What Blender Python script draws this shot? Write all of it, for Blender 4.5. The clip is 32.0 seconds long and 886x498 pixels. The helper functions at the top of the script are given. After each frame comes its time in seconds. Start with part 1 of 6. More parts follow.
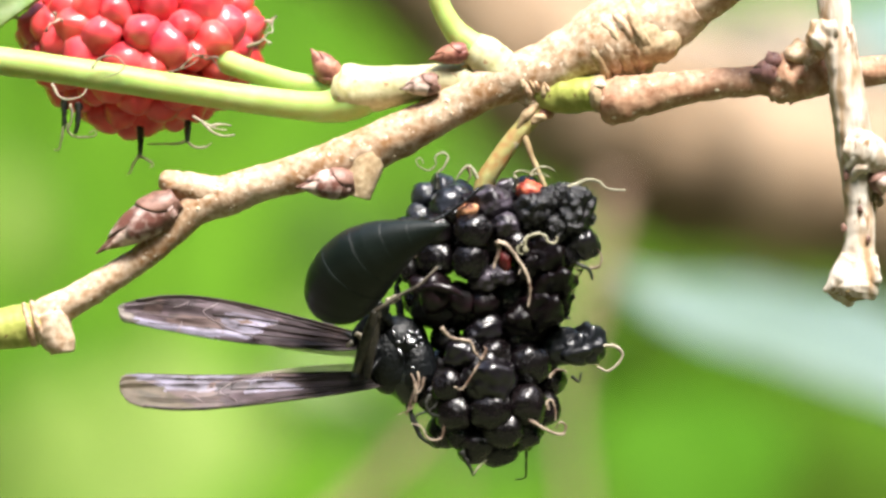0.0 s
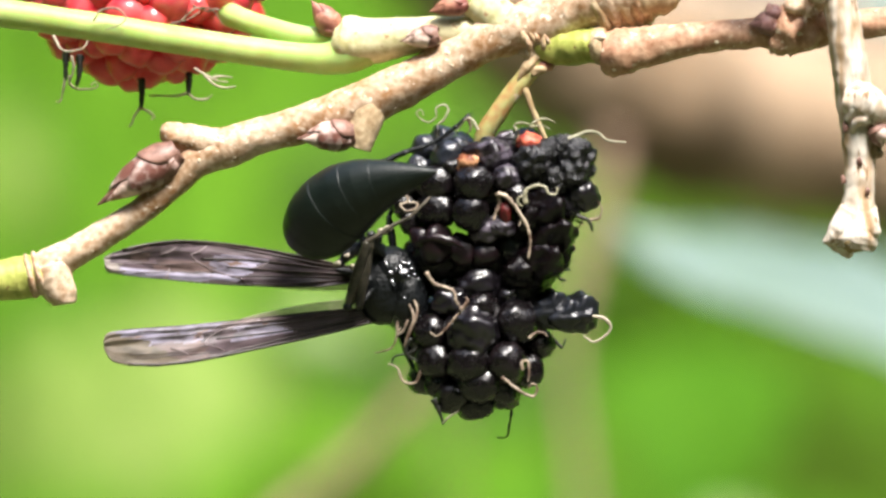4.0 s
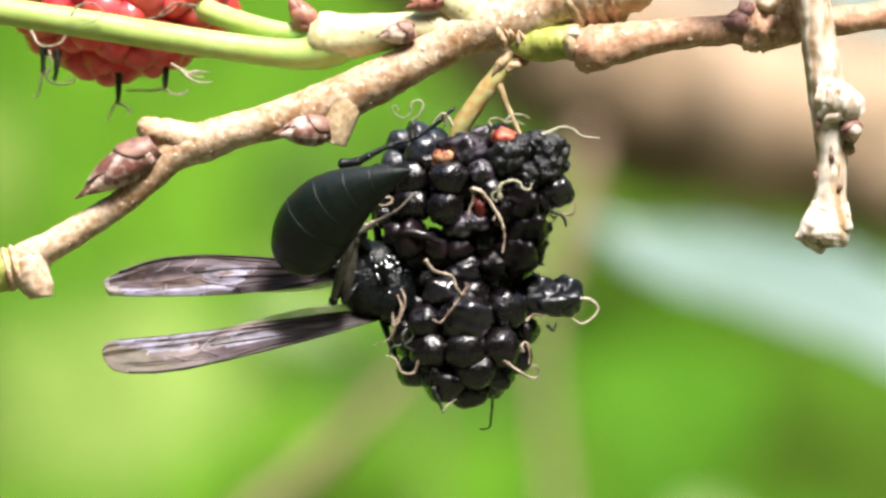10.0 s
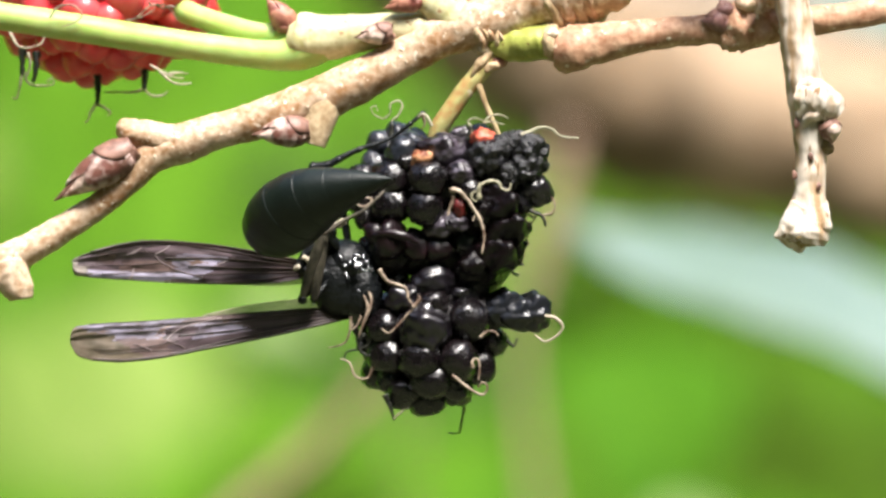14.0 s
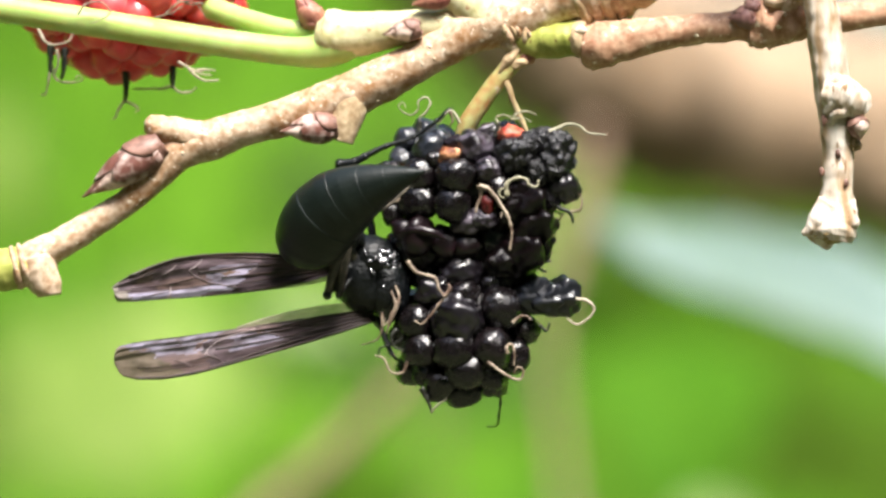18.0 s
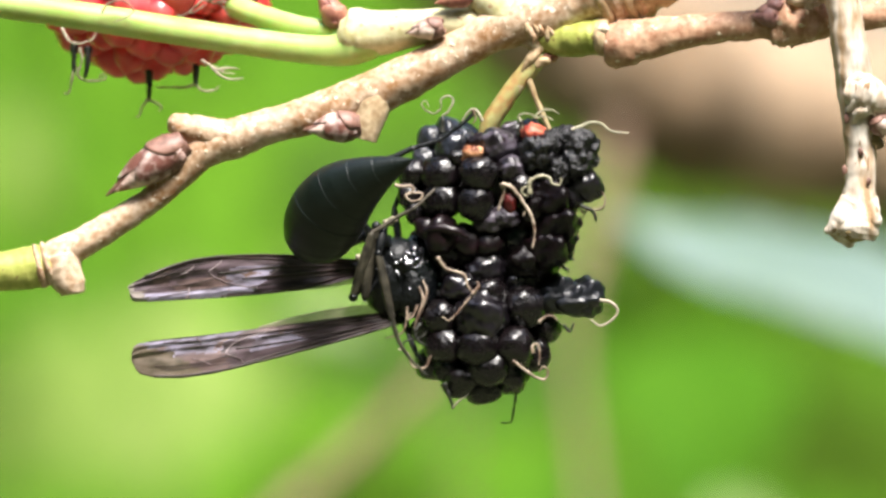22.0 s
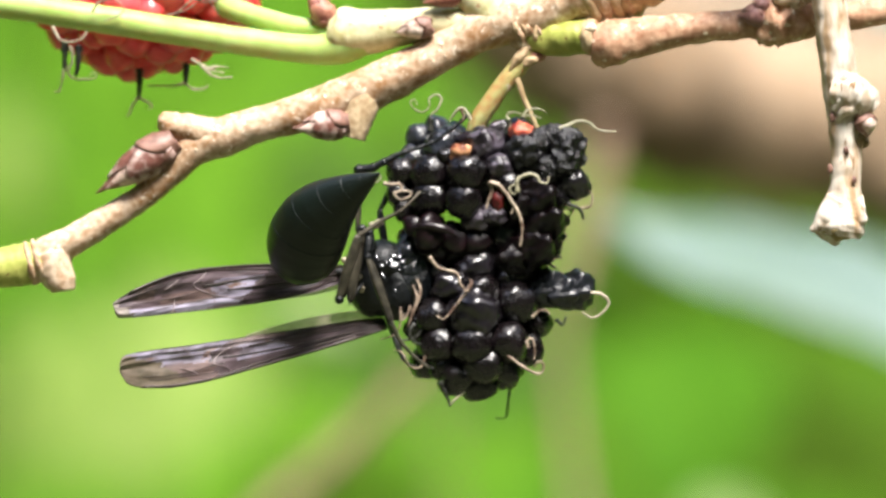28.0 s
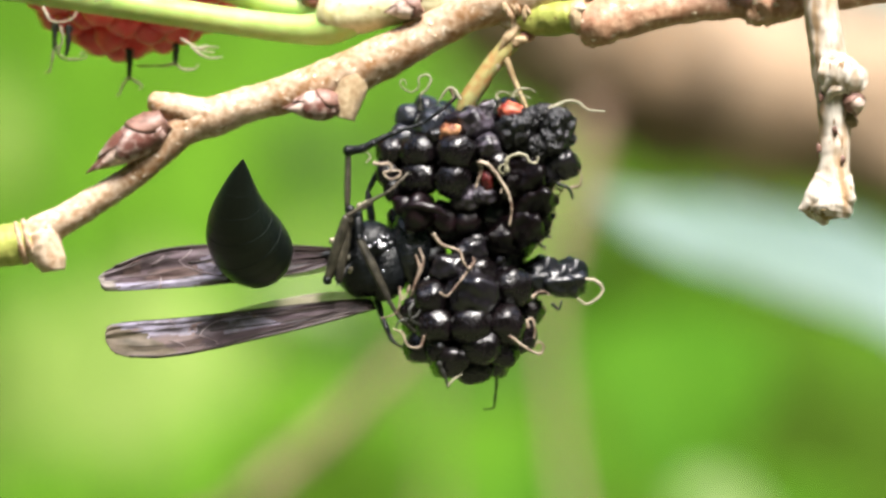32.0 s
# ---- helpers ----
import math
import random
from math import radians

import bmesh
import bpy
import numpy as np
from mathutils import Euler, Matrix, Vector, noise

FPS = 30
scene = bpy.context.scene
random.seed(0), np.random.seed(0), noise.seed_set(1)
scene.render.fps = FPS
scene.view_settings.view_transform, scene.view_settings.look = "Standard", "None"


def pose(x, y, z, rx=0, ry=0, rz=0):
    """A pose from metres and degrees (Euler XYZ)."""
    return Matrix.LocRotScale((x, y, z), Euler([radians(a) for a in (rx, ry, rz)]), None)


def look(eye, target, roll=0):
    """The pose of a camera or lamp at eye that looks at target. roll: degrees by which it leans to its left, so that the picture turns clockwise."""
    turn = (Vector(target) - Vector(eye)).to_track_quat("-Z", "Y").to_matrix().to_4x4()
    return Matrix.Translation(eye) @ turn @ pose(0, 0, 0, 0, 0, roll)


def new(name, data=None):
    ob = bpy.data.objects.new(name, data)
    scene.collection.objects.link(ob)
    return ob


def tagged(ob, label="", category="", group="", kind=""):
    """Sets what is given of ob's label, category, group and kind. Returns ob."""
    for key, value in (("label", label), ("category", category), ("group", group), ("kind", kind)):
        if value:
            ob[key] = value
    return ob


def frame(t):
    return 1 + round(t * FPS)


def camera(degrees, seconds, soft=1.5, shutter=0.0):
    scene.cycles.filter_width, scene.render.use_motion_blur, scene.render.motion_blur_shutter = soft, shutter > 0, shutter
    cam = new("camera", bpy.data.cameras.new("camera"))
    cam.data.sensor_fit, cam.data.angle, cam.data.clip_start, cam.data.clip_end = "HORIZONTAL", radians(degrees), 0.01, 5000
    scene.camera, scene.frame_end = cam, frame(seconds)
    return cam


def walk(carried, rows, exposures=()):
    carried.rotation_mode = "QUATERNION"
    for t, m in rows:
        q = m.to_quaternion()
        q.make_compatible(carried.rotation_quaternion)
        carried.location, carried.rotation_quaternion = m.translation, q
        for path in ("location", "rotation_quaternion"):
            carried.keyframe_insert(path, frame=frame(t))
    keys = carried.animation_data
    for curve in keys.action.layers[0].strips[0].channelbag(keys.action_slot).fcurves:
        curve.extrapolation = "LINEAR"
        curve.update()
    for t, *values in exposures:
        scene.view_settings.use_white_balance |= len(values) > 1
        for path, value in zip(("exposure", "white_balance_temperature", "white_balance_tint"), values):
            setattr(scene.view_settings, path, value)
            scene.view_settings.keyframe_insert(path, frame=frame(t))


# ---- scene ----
# The camera stands before the fruiting twig and pans slightly; lengths below are millimetres about PLAN.
PLAN = Vector((0.0, 0.0, 1.3))


def plan(p):
    return PLAN + Vector(p) * 0.001


def shot(away, x, z, roll):
    """Camera `away` mm before the twig, turned to the spot x, z of the twig's plane."""
    return look(plan((0, -away, 0)), plan((x, 0, z)), roll)


cam = camera(6, 32.0, soft=2.8)
cam.data.dof.use_dof = True
cam.data.dof.focus_distance = 0.595
cam.data.dof.aperture_fstop = 40.0
walk(cam, [
    (0, shot(593.9, -0.107, 3.765, -0.00)),
    (0.5, shot(593.9, -0.059, 2.847, 0.06)),
    (1, shot(593.9, -0.083, 2.147, 0.06)),
    (1.5, shot(594.0, -0.137, 1.656, 0.02)),
    (2, shot(594.1, -0.135, 1.344, -0.02)),
    (2.5, shot(594.2, -0.208, 1.084, -0.01)),
    (3, shot(594.4, -0.196, 0.823, 0.01)),
    (3.5, shot(594.9, -0.168, 0.574, 0.01)),
    (5.5, shot(597.7, -0.024, 0.010, -0.00)),
    (6, shot(598.3, -0.000, -0.000, 0.00)),
    (6.5, shot(598.7, 0.012, -0.007, 0.00)),
    (7, shot(598.6, 0.006, -0.003, 0.00)),
    (7.5, shot(598.7, 0.011, -0.007, 0.00)),
    (8, shot(599.0, 0.082, -0.017, 0.02)),
    (8.5, shot(599.3, 0.260, -0.020, 0.04)),
    (9, shot(599.4, 0.616, -0.034, 0.08)),
    (9.5, shot(599.5, 1.129, -0.032, 0.13)),
    (10, shot(599.4, 1.660, -0.022, 0.15)),
    (10.5, shot(599.4, 2.168, -0.025, 0.16)),
    (11, shot(599.2, 2.679, -0.028, 0.16)),
    (11.5, shot(599.1, 3.066, -0.022, 0.16)),
    (12, shot(599.4, 3.267, -0.025, 0.15)),
    (12.5, shot(599.6, 3.271, -0.020, 0.12)),
    (13, shot(599.6, 3.234, -0.020, 0.06)),
    (13.5, shot(599.6, 3.171, 0.018, -0.01)),
    (14, shot(599.7, 3.105, 0.010, -0.04)),
    (14.5, shot(599.6, 3.003, -0.011, -0.01)),
    (16.5, shot(600.0, 1.976, -0.153, 0.01)),
    (17, shot(600.0, 1.700, -0.169, -0.02)),
    (17.5, shot(600.1, 1.411, -0.207, -0.03)),
    (18, shot(600.3, 1.137, -0.231, -0.03)),
    (18.5, shot(600.5, 0.881, -0.250, -0.05)),
    (19, shot(600.4, 0.563, -0.275, -0.09)),
    (19.5, shot(600.2, 0.282, -0.285, -0.11)),
    (20, shot(600.0, -0.026, -0.298, -0.10)),
    (20.5, shot(599.9, -0.316, -0.302, -0.09)),
    (21, shot(600.0, -0.516, -0.314, -0.10)),
    (21.5, shot(600.4, -0.548, -0.329, -0.08)),
    (22, shot(601.0, -0.496, -0.355, -0.05)),
    (22.5, shot(601.8, -0.443, -0.379, -0.02)),
    (23, shot(602.7, -0.397, -0.394, 0.01)),
    (23.5, shot(603.5, -0.353, -0.432, 0.05)),
    (24, shot(604.3, -0.327, -0.450, 0.06)),
    (24.5, shot(604.8, -0.312, -0.479, 0.08)),
    (25, shot(604.9, -0.302, -0.473, 0.10)),
    (25.5, shot(604.9, -0.284, -0.461, 0.13)),
    (27.5, shot(604.7, 0.140, -0.456, 0.03)),
    (28, shot(604.9, 0.348, -0.516, 0.02)),
    (28.5, shot(605.0, 0.533, -0.651, 0.02)),
    (29, shot(605.1, 0.722, -0.832, 0.03)),
    (29.5, shot(605.1, 0.902, -1.021, 0.03)),
    (30, shot(605.2, 0.987, -1.212, 0.02)),
    (30.5, shot(605.4, 1.063, -1.427, 0.01)),
    (31, shot(605.4, 1.083, -1.604, 0.02)),
    (31.5, shot(605.5, 1.089, -1.791, 0.02)),
    (32, shot(606.1, 1.097, -1.979, -0.02)),
])

# ---- light ----
SUN = Vector((0.20, -0.46, 0.86)).normalized()
world = bpy.data.worlds.new("sky")
scene.world = world
world.use_nodes = True
wn = world.node_tree.nodes
sky = wn.new("ShaderNodeTexSky")
sky.sky_type = "NISHITA"
sky.sun_disc = False
sky.dust_density = 3.0
sky.sun_elevation = math.asin(SUN.z)
sky.sun_rotation = math.atan2(SUN.x, SUN.y)
world.node_tree.links.new(sky.outputs[0], wn["Background"].inputs[0])
wn["Background"].inputs[1].default_value = 0.15
sun = new("sun", bpy.data.lights.new("sun", "SUN"))
sun.data.energy, sun.data.angle, sun.data.color = 3.8, radians(18), (1.0, 0.97, 0.92)
sun.matrix_world = look(plan((0, 0, 0)) + SUN * 8, plan((0, 0, 0)))
scene.view_settings.exposure = 1.28


# ---- materials ----
def mat(name, c1, c2, rough=0.5, fine=4.0, coarse=0.5, bump=0.0, depth=0.05, coat=0.0, sss=0.0, sss_mm=0.6,
        alpha=1.0, spec=0.5, c3=None, spots=0.0, rand=0.0, stretch=(1, 1, 1), through_light=0.0, contrast=0.5):
    """Two colours mixed by a coarse and a fine grain (per mm), spots of a third, relief `depth` mm deep."""
    m = bpy.data.materials.new(name)
    m.use_nodes = True
    nt = m.node_tree
    n, li = nt.nodes, nt.links.new
    bs = n["Principled BSDF"]
    tc = n.new("ShaderNodeTexCoord")
    mp = n.new("ShaderNodeMapping")
    mp.inputs["Scale"].default_value = [1000 * k for k in stretch]
    li(tc.outputs["Object"], mp.inputs["Vector"])

    def grain(scale, detail):
        g = n.new("ShaderNodeTexNoise")
        g.inputs["Scale"].default_value, g.inputs["Detail"].default_value = scale, detail
        li(mp.outputs[0], g.inputs["Vector"])
        return g.outputs["Fac"]

    def spread(sock, lo, hi):
        r = n.new("ShaderNodeMapRange")
        r.inputs["From Min"].default_value, r.inputs["From Max"].default_value = lo, hi
        li(sock, r.inputs["Value"])
        return r.outputs[0]

    def mix(fac, a, b, mode="MIX"):
        x = n.new("ShaderNodeMix")
        x.data_type, x.blend_type = "RGBA", mode
        if isinstance(fac, float):
            x.inputs[0].default_value = fac
        else:
            li(fac, x.inputs[0])
        for s, v in ((x.inputs[6], a), (x.inputs[7], b)):
            if isinstance(v, tuple):
                s.default_value = (*v, 1)
            else:
                li(v, s)
        return x.outputs[2]

    gf, gc = grain(fine, 4), grain(coarse, 3)
    av = n.new("ShaderNodeMath")
    av.operation = "ADD"
    li(gf, av.inputs[0])
    li(gc, av.inputs[1])
    half = contrast * 0.5
    col = mix(spread(av.outputs[0], 1 - half, 1 + half), c1, c2)
    if c3:
        sp = grain(fine * 0.7 + 0.37, 2)
        col = mix(spread(sp, 0.66 - spots * 0.2, 0.70 - spots * 0.2), col, c3)
    if rand:
        oi = n.new("ShaderNodeObjectInfo")
        hs = n.new("ShaderNodeHueSaturation")
        for key, lo, hi in (("Value", 1 - rand, 1 + rand), ("Hue", 0.5 - rand * 0.04, 0.5 + rand * 0.04)):
            mr = n.new("ShaderNodeMapRange")
            mr.inputs["To Min"].default_value, mr.inputs["To Max"].default_value = lo, hi
            li(oi.outputs["Random"], mr.inputs["Value"])
            li(mr.outputs[0], hs.inputs[key])
        li(col, hs.inputs["Color"])
        col = hs.outputs[0]
    li(col, bs.inputs["Base Color"])
    rr = n.new("ShaderNodeMapRange")
    rr.inputs["To Min"].default_value, rr.inputs["To Max"].default_value = rough * 0.8, min(1, rough * 1.25)
    li(gf, rr.inputs["Value"])
    li(rr.outputs[0], bs.inputs["Roughness"])
    bs.inputs["Specular IOR Level"].default_value = spec
    bs.inputs["Coat Weight"].default_value, bs.inputs["Coat Roughness"].default_value = coat, 0.12
    bs.inputs["Alpha"].default_value = alpha
    if sss:
        bs.inputs["Subsurface Weight"].default_value = sss
        bs.inputs["Subsurface Scale"].default_value = sss_mm * 0.001
        bs.inputs["Subsurface Radius"].default_value = (1.0, 0.45, 0.3)
    if bump:
        b = n.new("ShaderNodeBump")
        b.inputs["Strength"].default_value, b.inputs["Distance"].default_value = bump, depth * 0.001
        li(gf, b.inputs["Height"])
        li(b.outputs[0], bs.inputs["Normal"])
    if through_light:
        tr = n.new("ShaderNodeBsdfTranslucent")
        li(mix(1.0, col, (0.95, 1.0, 0.35), "MULTIPLY"), tr.inputs[0])
        mx = n.new("ShaderNodeMixShader")
        mx.inputs[0].default_value = through_light
        li(bs.outputs[0], mx.inputs[1])
        li(tr.outputs[0], mx.inputs[2])
        li(mx.outputs[0], n["Material Output"].inputs[0])
    return m


bark = mat("twig_bark", (0.33, 0.165, 0.066), (0.69, 0.535, 0.39), 0.58, 2.2, 0.40, 0.6, 0.09, c3=(0.78, 0.66, 0.52), spots=0.04, contrast=0.52)
bark_fleck = mat("bark_fleck", (0.60, 0.46, 0.30), (0.85, 0.74, 0.58), 0.6, 3.0, 0.8)
bark_ring = mat("ringed_bark", (0.34, 0.22, 0.11), (0.62, 0.48, 0.30), 0.65, 2.6, 0.6, 0.6, 0.12, contrast=0.5)
bark_pink = mat("reddish_bark", (0.33, 0.145, 0.075), (0.58, 0.36, 0.23), 0.6, 2.4, 0.9, 0.6, 0.10, c3=(0.76, 0.60, 0.44), spots=0.04)
bark_green = mat("green_tan_bark", (0.46, 0.41, 0.17), (0.70, 0.65, 0.40), 0.55, 2.0, 0.3, 0.4, 0.08, c3=(0.42, 0.25, 0.12), spots=0.02)
dead_wood = mat("bleached_wood", (0.40, 0.255, 0.135), (0.76, 0.69, 0.60), 0.7, 1.6, 0.6, 0.9, 0.18, c3=(0.26, 0.15, 0.07), spots=0.03, stretch=(1, 1, 0.22), contrast=0.40)
dead_inside = mat("broken_wood", (0.20, 0.13, 0.05), (0.48, 0.36, 0.18), 0.8, 2.5, 0.6, 0.8, 0.2)
# lighter tone also carries the scales' grey-white highlights
bud_skin = mat("bud_scale", (0.21, 0.088, 0.060), (0.68, 0.52, 0.45), 0.45, 1.1, 0.7, 0.8, 0.16, rand=0.25, contrast=0.26)
bud_dark = mat("dark_bud_scale", (0.10, 0.045, 0.03), (0.30, 0.16, 0.12), 0.5, 2.0, 0.6, 0.4, 0.08)
bud_red = mat("red_bud_scale", (0.20, 0.06, 0.045), (0.42, 0.19, 0.12), 0.45, 1.2, 0.6, 0.5, 0.10, contrast=0.4)
bud_mauve = mat("mauve_bud_scale", (0.17, 0.075, 0.065), (0.40, 0.22, 0.19), 0.5, 2.0, 0.6, 0.4, 0.08, rand=0.2)
bud_edge = mat("bud_scale_edge", (0.38, 0.34, 0.10), (0.55, 0.48, 0.22), 0.55, 2.0, 0.6, 0.3, 0.06)
green_stem = mat("green_stem", (0.31, 0.45, 0.085), (0.50, 0.63, 0.23), 0.45, 0.9, 0.10, 0.15, 0.04, contrast=0.9, sss=0.6, sss_mm=1.4, spec=0.35)
green_node = mat("green_node_skin", (0.27, 0.31, 0.05), (0.48, 0.49, 0.12), 0.5, 1.8, 0.4, 0.5, 0.10, c3=(0.20, 0.12, 0.04), spots=-0.05)
stalk = mat("fruit_stalk", (0.40, 0.20, 0.070), (0.46, 0.44, 0.17), 0.5, 1.4, 0.22, 0.6, 0.10, sss=0.2, contrast=0.4, c3=(0.60, 0.50, 0.33), spots=0.02)
black_drupe = mat("black_drupelet", (0.0026, 0.0014, 0.0018), (0.0075, 0.005, 0.006), 0.27, 1.7, 0.25, 0.9, 0.22, rand=0.3, spec=0.65)
# bluish base colour holds the sky's reflection on black drupelets
skylit_drupe = mat("skylit_drupelet", (0.005, 0.006, 0.009), (0.034, 0.038, 0.054), 0.30, 1.2, 0.5, 0.8, 0.34, spec=1.0, contrast=0.35)
wet_drupe = mat("wet_drupelet", (0.003, 0.002, 0.003), (0.014, 0.011, 0.015), 0.28, 0.62, 0.3, 0.4, 0.30, spec=0.8)
shrunk_drupe = mat("wet_shrivelled_skin", (0.003, 0.003, 0.003), (0.010, 0.011, 0.015), 0.30, 0.9, 0.35, 0.7, 0.36, spec=0.65, stretch=(1, 1, 0.5), contrast=0.4)
# white-lilac highlights painted as mottling on wet dark skin
gleam_drupe = mat("gleam_mottled_drupelet", (0.006, 0.003, 0.005), (0.085, 0.070, 0.092), 0.34, 1.5, 0.7, 0.7, 0.30, spec=0.8, contrast=0.28)
purple_drupe = mat("purple_drupelet", (0.003, 0.001, 0.0015), (0.012, 0.0025, 0.005), 0.36, 0.9, 0.25, 0.6, 0.2)
dry_drupe = mat("shrivelled_drupelet", (0.002, 0.002, 0.003), (0.010, 0.009, 0.012), 0.34, 4.2, 0.8, 1.0, 0.30, spec=0.7)
red_flesh = mat("red_flesh", (0.05, 0.003, 0.004), (0.15, 0.016, 0.013), 0.4, 2.0, 0.6, 0.8, 0.2, contrast=0.4)
orange_skin = mat("orange_red_skin", (0.22, 0.018, 0.018), (0.60, 0.16, 0.085), 0.34, 1.6, 0.6, 0.8, 0.20, sss=0.2, contrast=0.4)
flesh_skin = mat("orange_flesh", (0.16, 0.035, 0.012), (0.60, 0.30, 0.15), 0.45, 1.8, 0.8, 1.0, 0.3, contrast=0.3)
juice = mat("dark_juicy_core", (0.002, 0.001, 0.0013), (0.006, 0.002, 0.003), 0.34, 2.2, 0.5, 0.9, 0.30, spec=0.4)
red_drupe = mat("red_drupelet", (0.63, 0.028, 0.046), (0.86, 0.155, 0.155), 0.29, 0.7, 0.30, 0.25, 0.10, coat=0.1, spec=0.5, sss=0.40, sss_mm=0.7, rand=0.10)
red_core = mat("red_core", (0.45, 0.02, 0.02), (0.6, 0.05, 0.05), 0.4, 1.0, 0.4, 0.3, 0.1)
style_tan = mat("dry_style", (0.11, 0.065, 0.042), (0.42, 0.335, 0.25), 0.55, 1.5, 0.6, 0.5, 0.06, contrast=0.35)
style_grey = mat("grey_style", (0.17, 0.16, 0.09), (0.40, 0.37, 0.26), 0.55, 3.0, 0.8, 0.3, 0.04)
style_dark = mat("dark_style", (0.004, 0.005, 0.004), (0.030, 0.030, 0.021), 0.45, 3.0, 0.8, 0.3, 0.04)
style_pale = mat("pale_style", (0.30, 0.25, 0.17), (0.54, 0.47, 0.36), 0.55, 3.0, 0.8, 0.3, 0.04)
style_thread = mat("thread_stalk", (0.30, 0.19, 0.09), (0.50, 0.40, 0.22), 0.55, 1.2, 0.4, 0.4, 0.06)
dry_stem = mat("dry_stem", (0.33, 0.20, 0.135), (0.48, 0.325, 0.235), 0.8, 0.4, 0.1, 0.4, 0.4)
chitin = mat("black_chitin", (0.0028, 0.0035, 0.0042), (0.008, 0.0095, 0.011), 0.38, 3.2, 0.7, 0.9, 0.14, spec=0.38)
wet_chitin = mat("wet_black_chitin", (0.003, 0.004, 0.005), (0.010, 0.012, 0.014), 0.24, 1.5, 0.6, 0.9, 0.30, spec=0.8)
abdomen_skin = mat("satin_dark_chitin", (0.0025, 0.0055, 0.0042), (0.006, 0.011, 0.008), 0.44, 5.0, 0.4, 0.4, 0.04, spec=0.36)
leg_skin = mat("olive_grey_chitin", (0.018, 0.016, 0.011), (0.075, 0.066, 0.046), 0.38, 2.2, 0.6, 0.35, 0.05, contrast=0.4)
leg_pale = mat("pale_leg_chitin", (0.030, 0.025, 0.017), (0.130, 0.108, 0.078), 0.42, 1.6, 0.6, 0.35, 0.05, contrast=0.35)
eye_skin = mat("compound_eye", (0.004, 0.005, 0.006), (0.012, 0.012, 0.014), 0.14, 5.0, 0.7, 0.1, 0.02, coat=0.5)
wing_skin = mat("smoky_wing", (0.034, 0.022, 0.025), (0.122, 0.086, 0.099), 0.50, 1.6, 0.50, 0.7, 0.06, alpha=0.92, spec=0.35, stretch=(0.34, 1, 1.3), contrast=0.34)
# the membrane's lilac sheen, painted as base colour
wing_sheen = mat("lilac_sheen_cell", (0.075, 0.058, 0.072), (0.33, 0.30, 0.395), 0.48, 1.6, 0.50, 0.7, 0.08, alpha=0.88, spec=0.4, stretch=(0.40, 1, 1.1), contrast=0.36, c3=(0.17, 0.105, 0.085), spots=0.04)
wing_tip_skin = mat("pale_wing_tip", (0.13, 0.105, 0.085), (0.38, 0.33, 0.30), 0.42, 1.8, 0.5, 0.4, 0.06, alpha=0.85, spec=0.4, stretch=(0.5, 1, 1.2))
wing_root = mat("dark_wing_base", (0.018, 0.012, 0.014), (0.085, 0.060, 0.070), 0.48, 1.6, 0.5, 0.7, 0.06, alpha=0.94, spec=0.35, stretch=(0.24, 1, 1.4), contrast=0.36)
wing_brown = mat("brown_wing_cell", (0.045, 0.028, 0.027), (0.158, 0.104, 0.096), 0.48, 2.0, 0.5, 0.6, 0.06, alpha=0.93, stretch=(0.3, 1, 1.5), spec=0.35, contrast=0.4)
wing_tip_dark = mat("brown_wing_tip", (0.055, 0.041, 0.026), (0.160, 0.124, 0.092), 0.50, 1.8, 0.5, 0.4, 0.06, alpha=0.88, spec=0.3, stretch=(0.5, 1, 1.2))
wing_pale = mat("clear_hind_wing", (0.15, 0.11, 0.085), (0.38, 0.31, 0.255), 0.40, 1.6, 0.40, 0.4, 0.06, alpha=0.70, spec=0.4, stretch=(0.4, 1, 1.3))
vein_skin = mat("wing_vein", (0.012, 0.007, 0.006), (0.05, 0.028, 0.022), 0.4, 3.0, 0.6)
vein_pale = mat("pale_wing_vein", (0.08, 0.055, 0.05), (0.30, 0.24, 0.25), 0.4, 3.0, 0.6)
wet_skin = mat("wet_glint_skin", (0.010, 0.012, 0.014), (0.03, 0.03, 0.035), 0.20, 1.0, 0.5, 0.3, 0.06, coat=1.0, spec=1.0)
trunk_bark = mat("trunk_bark", (0.110, 0.074, 0.038), (0.42, 0.295, 0.19), 0.85, 0.075, 0.03, 1.0, 3.0, contrast=0.32, c3=(0.36, 0.19, 0.085), spots=0.15)
# brighter copy of the trunk's bark, sunlight mixed into its tone
lit_bark = mat("lit_bark", (0.24, 0.18, 0.125), (0.43, 0.36, 0.285), 0.85, 0.12, 0.03, 0.8, 2.0, contrast=0.4)
leaf_green = mat("leaf_green", (0.046, 0.125, 0.004), (0.086, 0.188, 0.010), 0.7, 0.2, 0.03, 0.3, 0.3, through_light=0.40, rand=0.3, spec=0.08)
# pale blue-green base holds part of the leaf's sky sheen
leaf_sheen = mat("sky_sheen_leaf", (0.13, 0.19, 0.155), (0.20, 0.27, 0.23), 0.38, 0.2, 0.03, 0.2, 0.3, through_light=0.12, spec=0.75)
leaf_near = mat("pale_leaf", (0.16, 0.27, 0.06), (0.30, 0.38, 0.15), 0.5, 1.2, 0.2, 0.4, 0.1, through_light=0.35)
twig_brown = mat("shrub_stem", (0.17, 0.102, 0.062), (0.305, 0.20, 0.13), 0.8, 0.4, 0.1, 0.6, 0.5)
# near ground out of view, kept dark to hold down bounce light
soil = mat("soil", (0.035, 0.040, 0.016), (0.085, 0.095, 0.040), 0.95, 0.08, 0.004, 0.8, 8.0)
